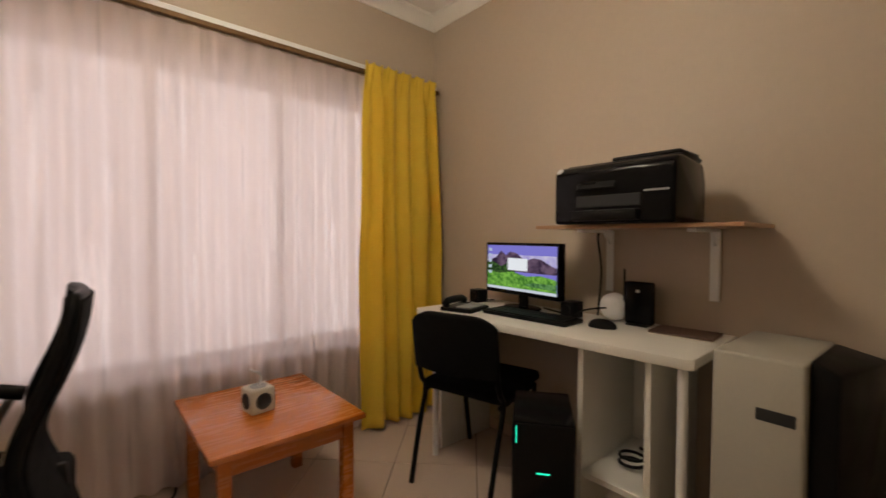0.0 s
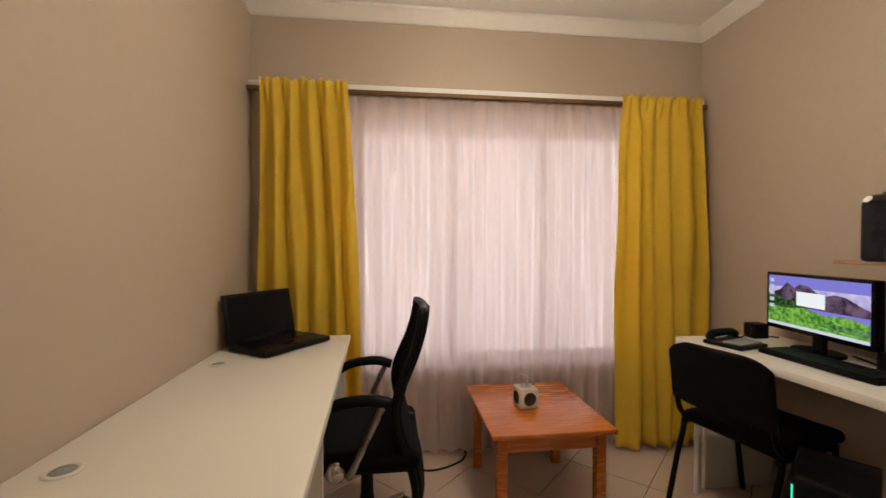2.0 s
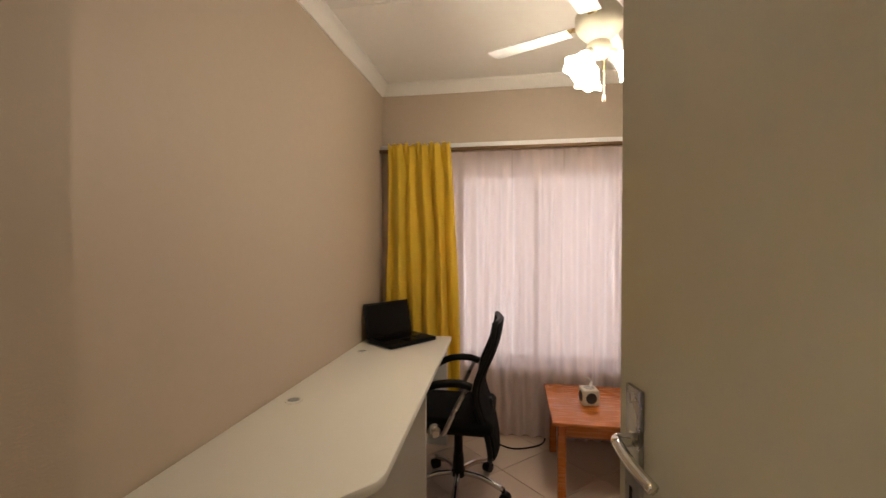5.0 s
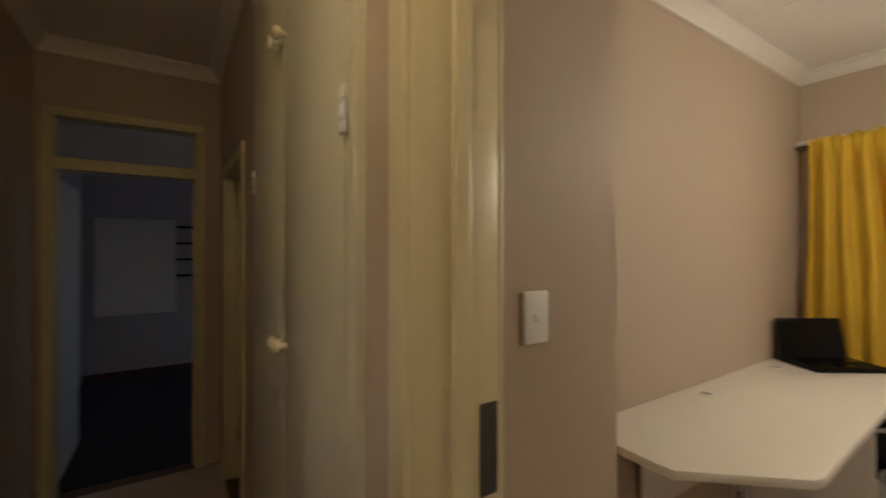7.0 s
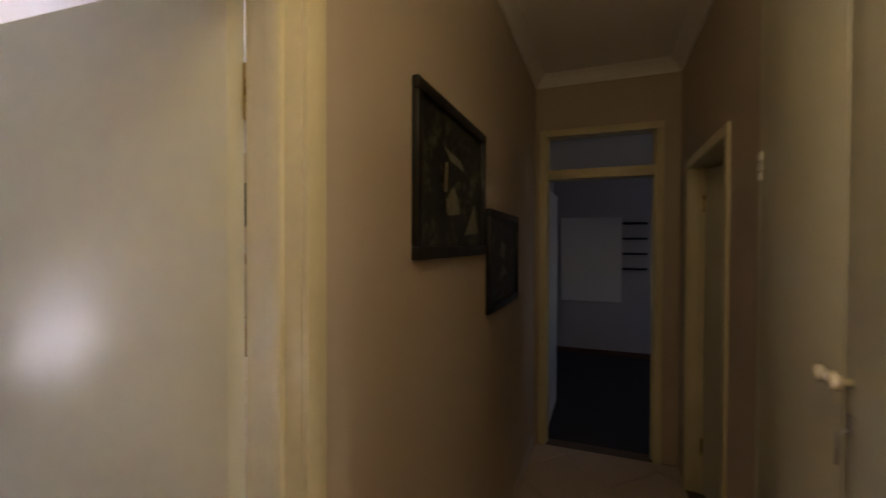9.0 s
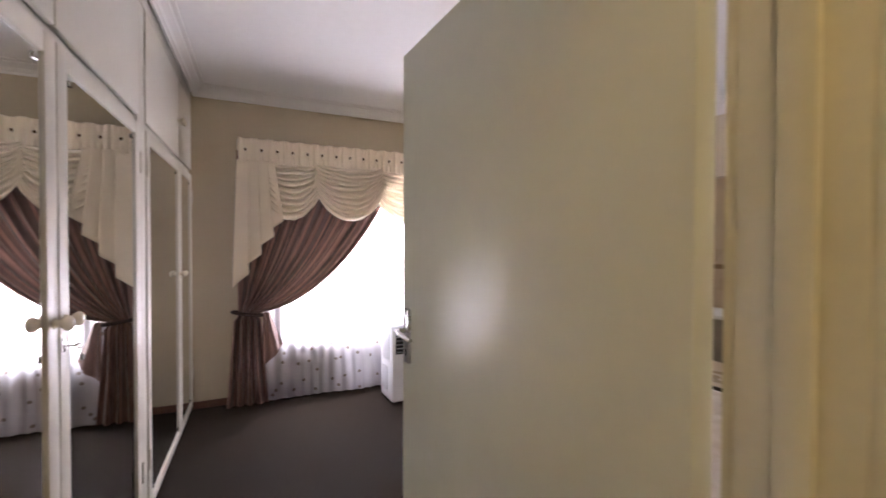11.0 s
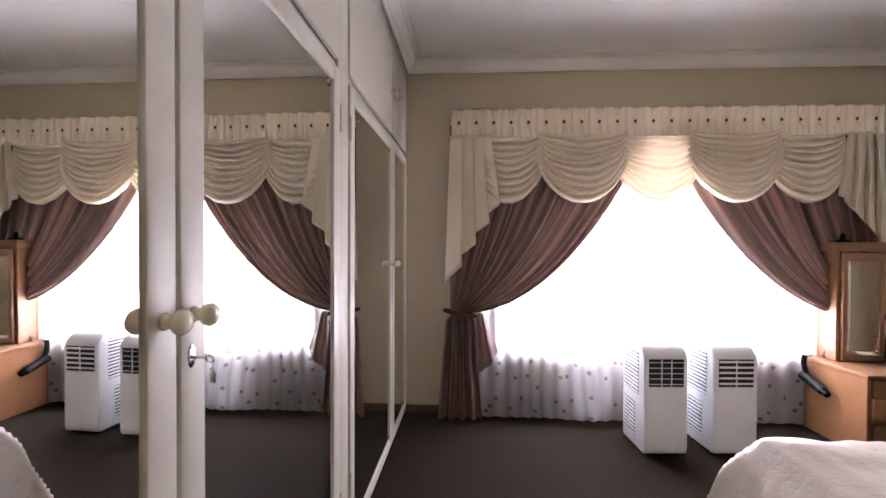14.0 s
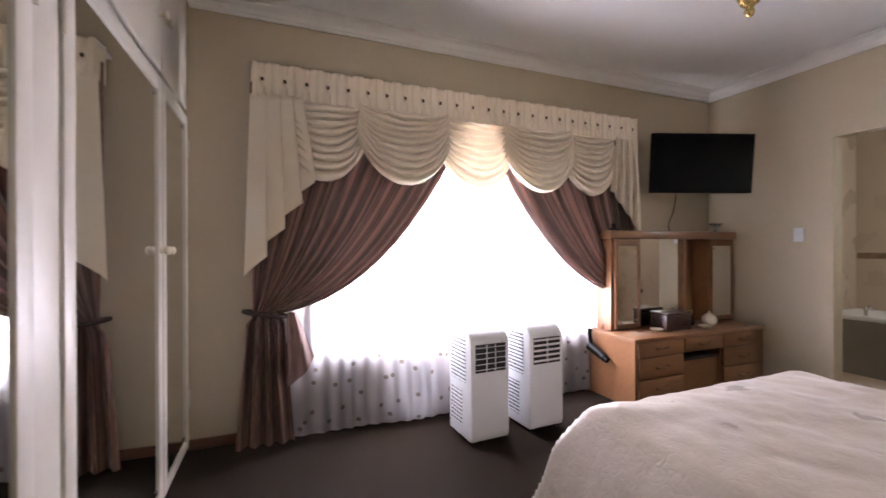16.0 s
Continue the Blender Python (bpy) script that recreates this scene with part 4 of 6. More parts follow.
part("keyboard", box(BM(), -0.165, 0.165, -0.02, 0.105, 0.030, 0.0325, 0.001), GLOSSBLACK, lap)
part("touchpad", box(BM(), -0.05, 0.05, -0.115, -0.04, 0.030, 0.0312, 0.0005), GLOSSBLACK, lap)
scr = part("screen_lid", box(BM(), -0.193, 0.193, 0.0, 0.012, 0.0, 0.235, 0.005, 2), BLACK, lap)
scr.matrix_basis = pose(0, 0.118, 0.026, -12, 0, 0)
part("screen", box(BM(), -0.175, 0.175, -0.0015, 0.0, 0.02, 0.218), GLOSSBLACK, scr, "dark laptop screen, off")
part("hinge", rod(BM(), (-0.12, 0.122, 0.03), (0.12, 0.122, 0.03), 0.008, seg=10), BLACK, lap)

# swivel chair
sw = thing("office_chair", "black mesh-backed swivel chair with armrests and chrome base", "chair", (0.30, 1.76, 0), 180)


def backrest(u, v):
    s = 2 * u - 1
    z = 0.29 + 0.715 * v
    x = -0.24 + 0.095 * math.exp(-((v - 0.5) / 0.28) ** 2) + 0.02 * (1 - v) + 0.022 * s * s
    w = 0.235 * (1 - 0.24 * v ** 3 - 0.22 * (1 - v) ** 3)
    return (x, w * s, z)


bk = hang("backrest", backrest, 24, 36, MESHBLACK, 0.022)
bk.parent = sw
bm = BM()
edge = [backrest(0, k / 30) for k in range(31)] + [backrest(k / 10, 1) for k in range(1, 10)] + [backrest(1, 1 - k / 30) for k in range(31)]
tube(bm, edge + [backrest(1 - k / 10, 0) for k in range(1, 11)], 0.016, 8)
part("back_frame", bm, BLACK, sw)


def cushion(bm, x0, x1, y0, y1, z0, z1, r):
    return box(bm, x0, x1, y0, y1, z0, z1, r, 4)


part("seat", cushion(BM(), -0.21, 0.23, -0.235, 0.235, 0.425, 0.505, 0.035), MESHBLACK, sw, "black padded seat", 1.2)
part("seat_pan", box(BM(), -0.18, 0.19, -0.19, 0.19, 0.405, 0.43, 0.01, 2), BLACK, sw)
part("back_bracket", tube(BM(), bend((0.0, 0, 0.40), (-0.13, 0, 0.395), (-0.185, 0, 0.42), (-0.175, 0, 0.55)), 0.020), BLACK, sw)
part("tilt_box", box(BM(), -0.09, 0.11, -0.07, 0.07, 0.355, 0.406, 0.012, 2), BLACK, sw)
part("tension_knob", lathe(BM(), [(0, 0), (0.032, 0.0), (0.036, 0.012), (0.036, 0.03), (0.028, 0.04), (0, 0.042)], 20, Matrix.Translation((0.095, 0.226, 0.452)) @ Matrix.Rotation(radians(-90), 4, 'X')), CHROME, sw, "chrome tension knob")
for s in (-1, 1):
    part("armrest_post", tube(BM(), bend((0.06, s * 0.20, 0.42), (0.04, s * 0.255, 0.45), (-0.02, s * 0.26, 0.58), (-0.075, s * 0.255, 0.69)), 0.0125), STEEL, sw, "grey steel armrest post")
    arm = BM()
    tube(arm, bend((-0.10, s * 0.25, 0.69), (-0.03, s * 0.255, 0.708), (0.07, s * 0.255, 0.70), (0.14, s * 0.25, 0.672), (0.165, s * 0.245, 0.655)), 0.021, 10)
    part("armrest", arm, BLACK, sw)
part("gas_column", rod(BM(), (0, 0, 0.10), (0, 0, 0.36), 0.028, 0.024, 16), BLACK, sw)
part("column_cover", rod(BM(), (0, 0, 0.09), (0, 0, 0.22), 0.036, 0.030, 16), BLACK, sw)
for k in range(5):
    a = radians(20 + 72 * k)
    c, s = math.cos(a), math.sin(a)
    part("base_leg", tube(BM(), bend((0.03 * c, 0.03 * s, 0.115), (0.14 * c, 0.14 * s, 0.112), (0.27 * c, 0.27 * s, 0.075)), 0.016), CHROME, sw, "chrome base leg")
    cas = part("castor", rod(BM(), (0.28 * c - 0.022 * s, 0.28 * s + 0.022 * c, 0.03), (0.28 * c + 0.022 * s, 0.28 * s - 0.022 * c, 0.03), 0.03, seg=16), BLACK, sw, "black castor")
    part("castor_stem", rod(BM(), (0.27 * c, 0.27 * s, 0.05), (0.27 * c, 0.27 * s, 0.085), 0.009), BLACK, cas)

# visitor chair
vc = thing("visitor_chair", "black upholstered chair with black steel tube legs", "chair", (1.835, 1.655, 0), 14)


def vback(u, v):
    s = 2 * u - 1
    rr = (1 - abs(s) ** 5 * 0.18 * max(0, v - 0.5) * 2)
    return (-0.045 - 0.035 * v + 0.035 * s * s, 0.215 * s, 0.545 + 0.275 * v * rr)


ob = hang("backrest", vback, 24, 18, MESHBLACK, 0.035)
ob.parent = vc
part("seat", cushion(BM(), 0.0, 0.44, -0.215, 0.215, 0.42, 0.475, 0.025), MESHBLACK, vc, "black padded seat", 1.2)
for s in (-1, 1):
    part("rear_leg", tube(BM(), bend((-0.10, s * 0.205, 0.0), (-0.03, s * 0.21, 0.25), (0.02, s * 0.212, 0.42), (-0.02, s * 0.212, 0.50), (-0.06, s * 0.205, 0.72)), 0.0125), BLACK, vc)
    part("front_leg", tube(BM(), bend((0.43, s * 0.205, 0.0), (0.39, s * 0.208, 0.25), (0.36, s * 0.21, 0.42)), 0.0125), BLACK, vc)
    part("seat_rail", rod(BM(), (0.0, s * 0.205, 0.415), (0.38, s * 0.205, 0.415), 0.011), BLACK, vc)

# coffee table
ct = thing("coffee_table", "low orange varnished pine table", "table", (1.109, 2.062, 0))
part("tabletop", box(BM(), -0.284, 0.284, -0.326, 0.326, 0.424, 0.445, 0.004, 2), ORANGE, ct)
for y in (-0.275, 0.257):
    part("apron", box(BM(), -0.225, 0.225, y, y + 0.018, 0.345, 0.424, 0.002), ORANGE, ct)
for x in (-0.243, 0.225):
    part("apron", box(BM(), x, x + 0.018, -0.255, 0.255, 0.345, 0.424, 0.002), ORANGE, ct)
for x in (-0.25, 0.205):
    for y in (-0.285, 0.24):
        part("leg", box(BM(), x, x + 0.045, y, y + 0.045, 0, 0.424, 0.004, 2), ORANGE, ct)

cb = thing("power_cube", "white plug cube with grey round sockets on the table", "power socket", (1.07, 2.045, 0.4455), 8)
part("body", box(BM(), -0.05, 0.05, -0.05, 0.05, 0.0, 0.10, 0.012, 3), WARMWHITE, cb)
for m in (Matrix.Translation((0, -0.05, 0.05)) @ Matrix.Rotation(radians(90), 4, 'X'), Matrix.Translation((-0.05, 0, 0.05)) @ Matrix.Rotation(radians(-90), 4, 'Y'), Matrix.Translation((0.05, 0, 0.05)) @ Matrix.Rotation(radians(90), 4, 'Y'), Matrix.Translation((0, 0, 0.10))):
    part("socket", lathe(BM(), [(0.0, 0.0008), (0.022, 0.0008), (0.024, 0.003), (0.031, 0.003), (0.033, 0.0)], 20, m), GREYP if m.translation.z > 0.06 else DARK, cb, "dark grey round socket")
part("plug_cable", tube(BM(), bend((0.005, 0, 0.10), (0.012, 0.0, 0.135), (0.0, 0.0, 0.155), (-0.022, 0.004, 0.165), (-0.03, 0.006, 0.175)), 0.006), WHITE, cb, "short white plug and cable")

# computer desk
pd = thing("computer_desk", "white computer desk with an open cabinet below", "desk")
PZ = 0.786
part("worktop", prism(BM(), [(1.85, 1.995), (1.918, 0.745), (1.934, 0.722), (2.402, 0.728), (2.402, 2.01), (1.858, 2.01)], PZ - 0.036, PZ, 0.006), WHITE_BOARD, pd)
part("cabinet_side", box(BM(), 1.945, 2.37, 1.10, 1.122, 0.10, PZ - 0.037, 0.002), WHITE_BOARD, pd)
part("cabinet_side", box(BM(), 1.945, 2.37, 0.852, 0.874, 0.10, PZ - 0.037, 0.002), WHITE_BOARD, pd)
part("cabinet_bottom", box(BM(), 1.945, 2.37, 0.875, 1.099, 0.255, 0.277, 0.002), WHITE_BOARD, pd)
part("cabinet_back", box(BM(), 2.371, 2.383, 0.852, 1.122, 0.10, PZ - 0.037), WHITE_BOARD, pd)
part("leg", rod(BM(), (1.962, 0.762, 0), (1.962, 0.762, PZ - 0.037), 0.016), WHITE, pd, "white steel tube leg")
part("leg", rod(BM(), (1.94, 1.95, 0), (1.94, 1.95, PZ - 0.037), 0.016), WHITE, pd, "white steel tube leg")
part("side_panel", box(BM(), 2.0, 2.39, 1.975, 1.995, 0, PZ - 0.037, 0.002), WHITE_BOARD, pd)
single("cable_coil", tube(BM(), [(2.12 + 0.05 * math.cos(a), 0.985 + 0.05 * math.sin(a), 0.285 + 0.002 * k) for k, a in enumerate([q * 0.5 for q in range(26)])], 0.006), BLACK, "coiled black cable on the cabinet floor", "cable")

mon = thing("monitor", "black computer monitor, switched on, on the white desk", "monitor", (2.235, 1.625, PZ), -97)
part("bezel", box(BM(), -0.262, 0.262, -0.012, 0.028, 0.072, 0.342, 0.005, 2), GLOSSBLACK, mon)
part("neck", box(BM(), -0.03, 0.03, 0.01, 0.03, 0.012, 0.10, 0.004), BLACK, mon)
part("foot", prism(BM(), [(0.11 * math.cos(a), 0.01 + 0.08 * math.sin(a)) for a in [k * math.tau / 24 for k in range(24)]], 0.0, 0.013, 0.004), GLOSSBLACK, mon)
X0, X1, Z0, Z1 = -0.246, 0.246, 0.094, 0.328
FRONT = -0.0125


def pic(name, poly, mat, lift):
    bm = BM()
    bm.faces.new([bm.verts.new((X0 + (X1 - X0) * a, FRONT - lift, Z0 + (Z1 - Z0) * b)) for a, b in poly])
    return part(name, bm, mat, screen if name != "screen" else mon)


screen = pic("screen", [(0, 0), (1, 0), (1, 1), (0, 1)], glow("screen_sky", (0.24, 0.22, 0.72), 0.9), 0.0)
pic("screen_sky_low", [(0, 0.45), (1, 0.45), (1, 0.8), (0, 0.78)], lit_picture("screen_haze", (0.80, 0.76, 0.95), (0.42, 0.36, 0.82), 0.8, 14), 0.0004)
ridge = [(0.0, 0.42), (1.0, 0.42), (1.0, 0.55), (0.93, 0.60), (0.80, 0.72), (0.70, 0.74), (0.60, 0.68), (0.55, 0.72), (0.45, 0.84), (0.36, 0.86), (0.30, 0.78), (0.22, 0.88), (0.14, 0.72), (0.0, 0.62)]
pic("screen_mountain", ridge, lit_picture("screen_mountain", (0.22, 0.14, 0.22), (0.045, 0.025, 0.06), 0.7, 26), 0.0008)
pic("screen_trees", [(0, 0.30), (0.45, 0.30), (0.42, 0.55), (0.34, 0.62), (0.22, 0.52), (0.1, 0.62), (0, 0.58)], lit_picture("screen_trees", (0.10, 0.22, 0.05), (0.015, 0.035, 0.02), 0.6, 60), 0.0012)
pic("screen_field", [(0, 0.06), (1, 0.06), (1, 0.32), (0.8, 0.38), (0.6, 0.34), (0.4, 0.42), (0.2, 0.36), (0, 0.40)], lit_picture("screen_field", (0.30, 0.68, 0.10), (0.06, 0.22, 0.03), 0.75, 55), 0.0016)
pic("screen_lake", [(0.55, 0.14), (1, 0.10), (1, 0.22), (0.7, 0.22)], lit_picture("screen_lake", (0.22, 0.52, 0.16), (0.05, 0.16, 0.05), 0.6, 50), 0.0020)
pic("screen_taskbar", [(0, 0), (1, 0), (1, 0.06), (0, 0.06)], glow("screen_taskbar", (0.75, 0.82, 0.9), 0.8), 0.0020)
pic("screen_window", [(0.33, 0.45), (0.62, 0.45), (0.62, 0.72), (0.33, 0.72)], glow("screen_window", (0.85, 0.88, 0.92), 1.0), 0.0024)
for k in range(5):
    pic("screen_icon", [(0.02, 0.86 - 0.13 * k), (0.07, 0.86 - 0.13 * k), (0.07, 0.93 - 0.13 * k), (0.02, 0.93 - 0.13 * k)], glow("screen_icon", (0.6, 0.7, 0.85), 0.8), 0.0024)

kb = thing("keyboard", "black computer keyboard on the white desk", "keyboard", (2.09, 1.455, PZ), -88)
part("case", box(BM(), -0.225, 0.225, -0.075, 0.075, 0.0, 0.018, 0.005, 2), BLACK, kb)
for r in range(5):
    for c in range(15):
        part("key", box(BM(), -0.212 + c * 0.0285, -0.188 + c * 0.0285, -0.066 + r * 0.026, -0.044 + r * 0.026, 0.018, 0.023), BLACK, kb)


def mouse_shape(u, v):
    a = u * math.tau
    r = math.cos(v * math.pi / 2)
    return (0.036 * r * math.cos(a), 0.058 * r * math.sin(a), 0.036 * math.sin(v * math.pi / 2) ** 0.8)


ms = hang("computer_mouse", mouse_shape, 24, 8, BLACK)
ms.matrix_world = pose(2.15, 1.135, PZ, 0, 0, 10)
tagged(ms, "black computer mouse on the white desk", "mouse")

ph = thing("desk_phone", "black desk telephone with handset", "telephone", (2.005, 1.80, PZ), -75)
bm = prism(BM(), [(-0.09, -0.09), (0.09, -0.09), (0.09, 0.09), (-0.09, 0.09)], 0, 0.02, 0.006)
part("body", bm, BLACK, ph)
part("keypad", box(BM(), -0.01, 0.075, -0.075, 0.03, 0.020, 0.026, 0.003), GREYP, ph, "grey keypad")
part("display", box(BM(), -0.01, 0.075, 0.04, 0.078, 0.020, 0.028, 0.003), GREYP, ph, "grey display")
part("handset", tube(BM(), bend((-0.055, -0.095, 0.035), (-0.06, -0.06, 0.05), (-0.06, 0.05, 0.05), (-0.055, 0.09, 0.035)), 0.019, 10), BLACK, ph)
for y, lab in ((1.94, "small black loudspeaker beside the monitor"), (1.34, "small dark loudspeaker beside the keyboard")):
    sp2 = thing("loudspeaker", lab, "speaker", (2.25, y, PZ), -92, "desk speakers")
    part("cabinet", box(BM(), -0.036, 0.036, -0.04, 0.04, 0, 0.075, 0.006, 2), BLACK, sp2)
    part("cone", lathe(BM(), [(0, -0.004), (0.012, -0.003), (0.022, 0.001), (0.025, 0.003)], 18, Matrix.Translation((0, -0.041, 0.040)) @ Matrix.Rotation(radians(90), 4, 'X')), BLACK, sp2, "black cone")
ro = thing("router", "black upright network router with an antenna", "router", (2.31, 1.055, PZ), -90)
part("case", box(BM(), -0.06, 0.06, -0.018, 0.018, 0.006, 0.185, 0.012, 3), GLOSSBLACK, ro)
part("foot", box(BM(), -0.045, 0.045, -0.035, 0.035, 0, 0.010, 0.003), BLACK, ro)
part("status_light", box(BM(), -0.008, 0.008, -0.0195, -0.018, 0.14, 0.152), WHITE, ro, "small white badge")
part("antenna", rod(BM(), (-0.07, 0.01, 0.06), (-0.072, 0.012, 0.235), 0.005, 0.004), BLACK, ro)
# round white device, left unidentified
wd = thing("round_device", "round white plastic device leaning behind the router", "device", (2.33, 1.175, PZ))
part("shell", lathe(BM(), [(0, 0.045), (0.04, 0.042), (0.066, 0.028), (0.072, 0.0), (0.06, -0.014), (0, -0.016)], 24, Matrix.Translation((0, 0, 0.063)) @ Matrix.Diagonal((0.86, 0.86, 0.86, 1)) @ Matrix.Rotation(radians(-80), 4, 'Y')), WHITE, wd)
single("cable", tube(BM(), bend((2.33, 1.17, PZ + 0.06), (2.22, 1.25, PZ + 0.05), (2.2, 1.33, PZ + 0.006), (2.27, 1.40, PZ + 0.006), (2.33, 1.55, PZ + 0.006)), 0.004, 6), BLACK, "black cable on the desk", "cable")
single("cable", tube(BM(), bend((2.36, 1.27, 0.79), (2.388, 1.27, 1.0), (2.38, 1.285, 1.15), (2.39, 1.28, 1.19)), 0.005, 6), BLACK, "black cable down the wall under the shelf", "cable")
single("cable", tube(BM(), bend((2.03, 1.86, PZ + 0.005), (2.08, 1.93, PZ + 0.012), (2.16, 1.93, PZ + 0.006), (2.25, 1.99, PZ + 0.006), (2.34, 1.9, PZ + 0.006)), 0.004, 6), BLACK, "thin black telephone cable on the desk", "cable")
nb = thing("folder", "closed dark brown folder on the white desk", "folder", (2.27, 0.865, PZ), 4)
part("cover", box(BM(), -0.075, 0.075, -0.11, 0.11, 0.0048, 0.0125, 0.002), material("brown_card", (0.10, 0.055, 0.04), 0.5, vary=0.1), nb)
part("sheets", box(BM(), -0.072, 0.070, -0.107, 0.106, 0.0, 0.0048), WARMWHITE, nb, "pale sheets")

pc = thing("computer_tower", "black computer tower with green lights under the desk", "computer", (1.700, 1.10, 0), 36.9)
part("case", box(BM(), 0, 0.30, -0.105, 0.105, 0.012, 0.53, 0.006, 2), GLOSSBLACK, pc)
part("front_panel", box(BM(), -0.012, 0.0, -0.1, 0.1, 0.02, 0.525, 0.004, 2), BLACK, pc)
GREEN = glow("green_light", (0.02, 0.8, 0.45), 1.6)
for z, y in ((0.36, 0.0), (0.27, 0.0)):
    part("light_strip", box(BM(), -0.0135, -0.012, y - 0.022, y + 0.022, z, z + 0.005), GREEN, pc, "green indicator light")
part("light_strip", box(BM(), -0.0135, -0.012, 0.088, 0.092, 0.46, 0.52), GREEN, pc, "green indicator light")
for x, y in ((0.03, 0.085), (0.27, 0.085), (0.03, -0.085), (0.27, -0.085)):
    part("foot", rod(BM(), (x, y, 0), (x, y, 0.013), 0.014), BLACK, pc)

ht = thing("cabinet_appliance", "beige metal appliance with a black curved rear housing", "appliance", (1.945, 0.572, 0), -2)
part("front_casing", box(BM(), 0.0, 0.40, -0.108, 0.108, 0.05, 0.828, 0.010, 3), APPLIANCE, ht, "grey-beige enamelled casing")
part("handle_slot", box(BM(), -0.002, 0.004, -0.09, 0.0, 0.652, 0.688, 0.004, 2), DARK, ht, "black recessed handle")
prof = [(0.03, 0.05), (0.42, 0.05), (0.47, 0.2), (0.47, 0.68), (0.44, 0.79), (0.36, 0.832), (0.03, 0.838)]
bm = BM()
a = [bm.verts.new((x, -0.109, z)) for x, z in prof]
b = [bm.verts.new((x, -0.235 if x > 0.1 else -0.17, z - (0.03 if z > 0.6 else 0))) for x, z in prof]
bm.faces.new(a)
bm.faces.new(list(reversed(b)))
for i in range(len(prof)):
    bm.faces.new((a[i], b[i], b[(i + 1) % len(prof)], a[(i + 1) % len(prof)]))
bmesh.ops.recalc_face_normals(bm, faces=bm.faces[:])
bmesh.ops.bevel(bm, geom=bm.edges[:], offset=0.012, segments=2, affect='EDGES', profile=0.5)
part("rear_housing", bm, BLACK, ht, "black plastic rear housing")
for x in (0.05, 0.33):
    for y in (-0.07, 0.07):
        part("castor", rod(BM(), (x, y - 0.012, 0.025), (x, y + 0.012, 0.025), 0.025), BLACK, ht)
for k in range(3):
    part("wire", tube(BM(), bend((0.12, -0.25, 0.62 - 0.05 * k), (0.10, -0.29, 0.58 - 0.06 * k), (0.2, -0.29, 0.50 - 0.06 * k), (0.3, -0.255, 0.46 - 0.05 * k)), 0.006, 6), STEEL if k else BLACK, ht, "looped wire")

sh = thing("wall_shelf", "narrow pine shelf on white brackets", "shelf", (2.405, 1.005, 1.188))
part("board", box(BM(), -0.385, 0.0, -0.38, 0.372, 0.004, 0.018, 0.002), SHELFWOOD, sh)
for y in (0.228, -0.2):
    bm = box(BM(), -0.012, -0.002, y - 0.018, y + 0.018, -0.28, 0.0, 0.003)
    box(bm, -0.27, -0.012, y - 0.016, y + 0.016, -0.010, 0.004, 0.003)
    tube(bm, [(-0.012, y, -0.06), (-0.035, y, -0.035), (-0.06, y, -0.014)], 0.006, 8)
    part("bracket", bm, WHITE, sh, "white pressed steel bracket")

pr = thing("printer", "black all-in-one inkjet printer on the shelf", "printer", (2.14, 1.012, 1.2065), -90)
prof = [(-0.195, 0.0), (0.085, 0.0), (0.09, 0.14), (0.06, 0.212), (-0.12, 0.226), (-0.165, 0.220), (-0.195, 0.195)]
bm = BM()
a = [bm.verts.new((-0.222, y, z)) for y, z in prof]
b = [bm.verts.new((0.222, y, z)) for y, z in prof]
bm.faces.new(list(reversed(a)))
bm.faces.new(b)
for i in range(len(prof)):
    bm.faces.new((a[i], a[(i + 1) % len(prof)], b[(i + 1) % len(prof)], b[i]))
bmesh.ops.recalc_face_normals(bm, faces=bm.faces[:])
bmesh.ops.bevel(bm, geom=bm.edges[:], offset=0.014, segments=3, affect='EDGES', profile=0.5)
part("body", bm, GLOSSBLACK, pr)
part("scanner_lid", box(BM(), -0.214, 0.214, -0.12, 0.068, 0.215, 0.232, 0.007, 2), BLACK, pr)
feed = part("document_feeder", box(BM(), -0.03, 0.208, -0.115, 0.06, 0.230, 0.247, 0.008, 3), BLACK, pr, "black document feeder")
part("feeder_slot", box(BM(), 0.0, 0.18, -0.118, -0.112, 0.236, 0.241, 0.001), DARK, feed, "dark feeder slot")
part("output_slot", box(BM(), -0.125, 0.115, -0.1985, -0.19, 0.060, 0.102, 0.002), DARK, pr, "dark paper slot")
part("paper_tray", box(BM(), -0.125, 0.115, -0.232, -0.19, 0.010, 0.048, 0.006, 2), BLACK, pr)
pan = part("control_panel", box(BM(), -0.075, 0.075, -0.008, 0.0, 0.0, 0.085, 0.004), BLACK, pr, "tilted black control panel")
pan.matrix_basis = pose(-0.045, -0.203, 0.122, -30, 0, 0)
part("panel_screen", box(BM(), -0.06, 0.0, -0.0095, -0.008, 0.02, 0.07), GLOSSBLACK, pan)
part("badge", lathe(BM(), [(0, 0.001), (0.012, 0.001), (0.013, 0)], 16, Matrix.Translation((-0.198, -0.192, 0.205)) @ Matrix.Rotation(radians(55), 4, 'X')), WHITE, pr, "round pale badge")
part("silver_trim", box(BM(), 0.125, 0.205, -0.1975, -0.194, 0.105, 0.111), GREYP, pr, "grey trim line")

single("cable", tube(BM(), bend((0.42, 2.44, 0.006), (0.50, 2.36, 0.006), (0.62, 2.30, 0.006), (0.78, 2.37, 0.006), (0.84, 2.48, 0.01), (0.8, 2.55, 0.1)), 0.006, 8), BLACK, "black cable on the floor under the window", "cable")

# ceiling fan with lamps
fan = thing("ceiling_fan", "white ceiling fan with brass trim and three lit glass lamps", "ceiling fan", (0.97, 1.28, 0))
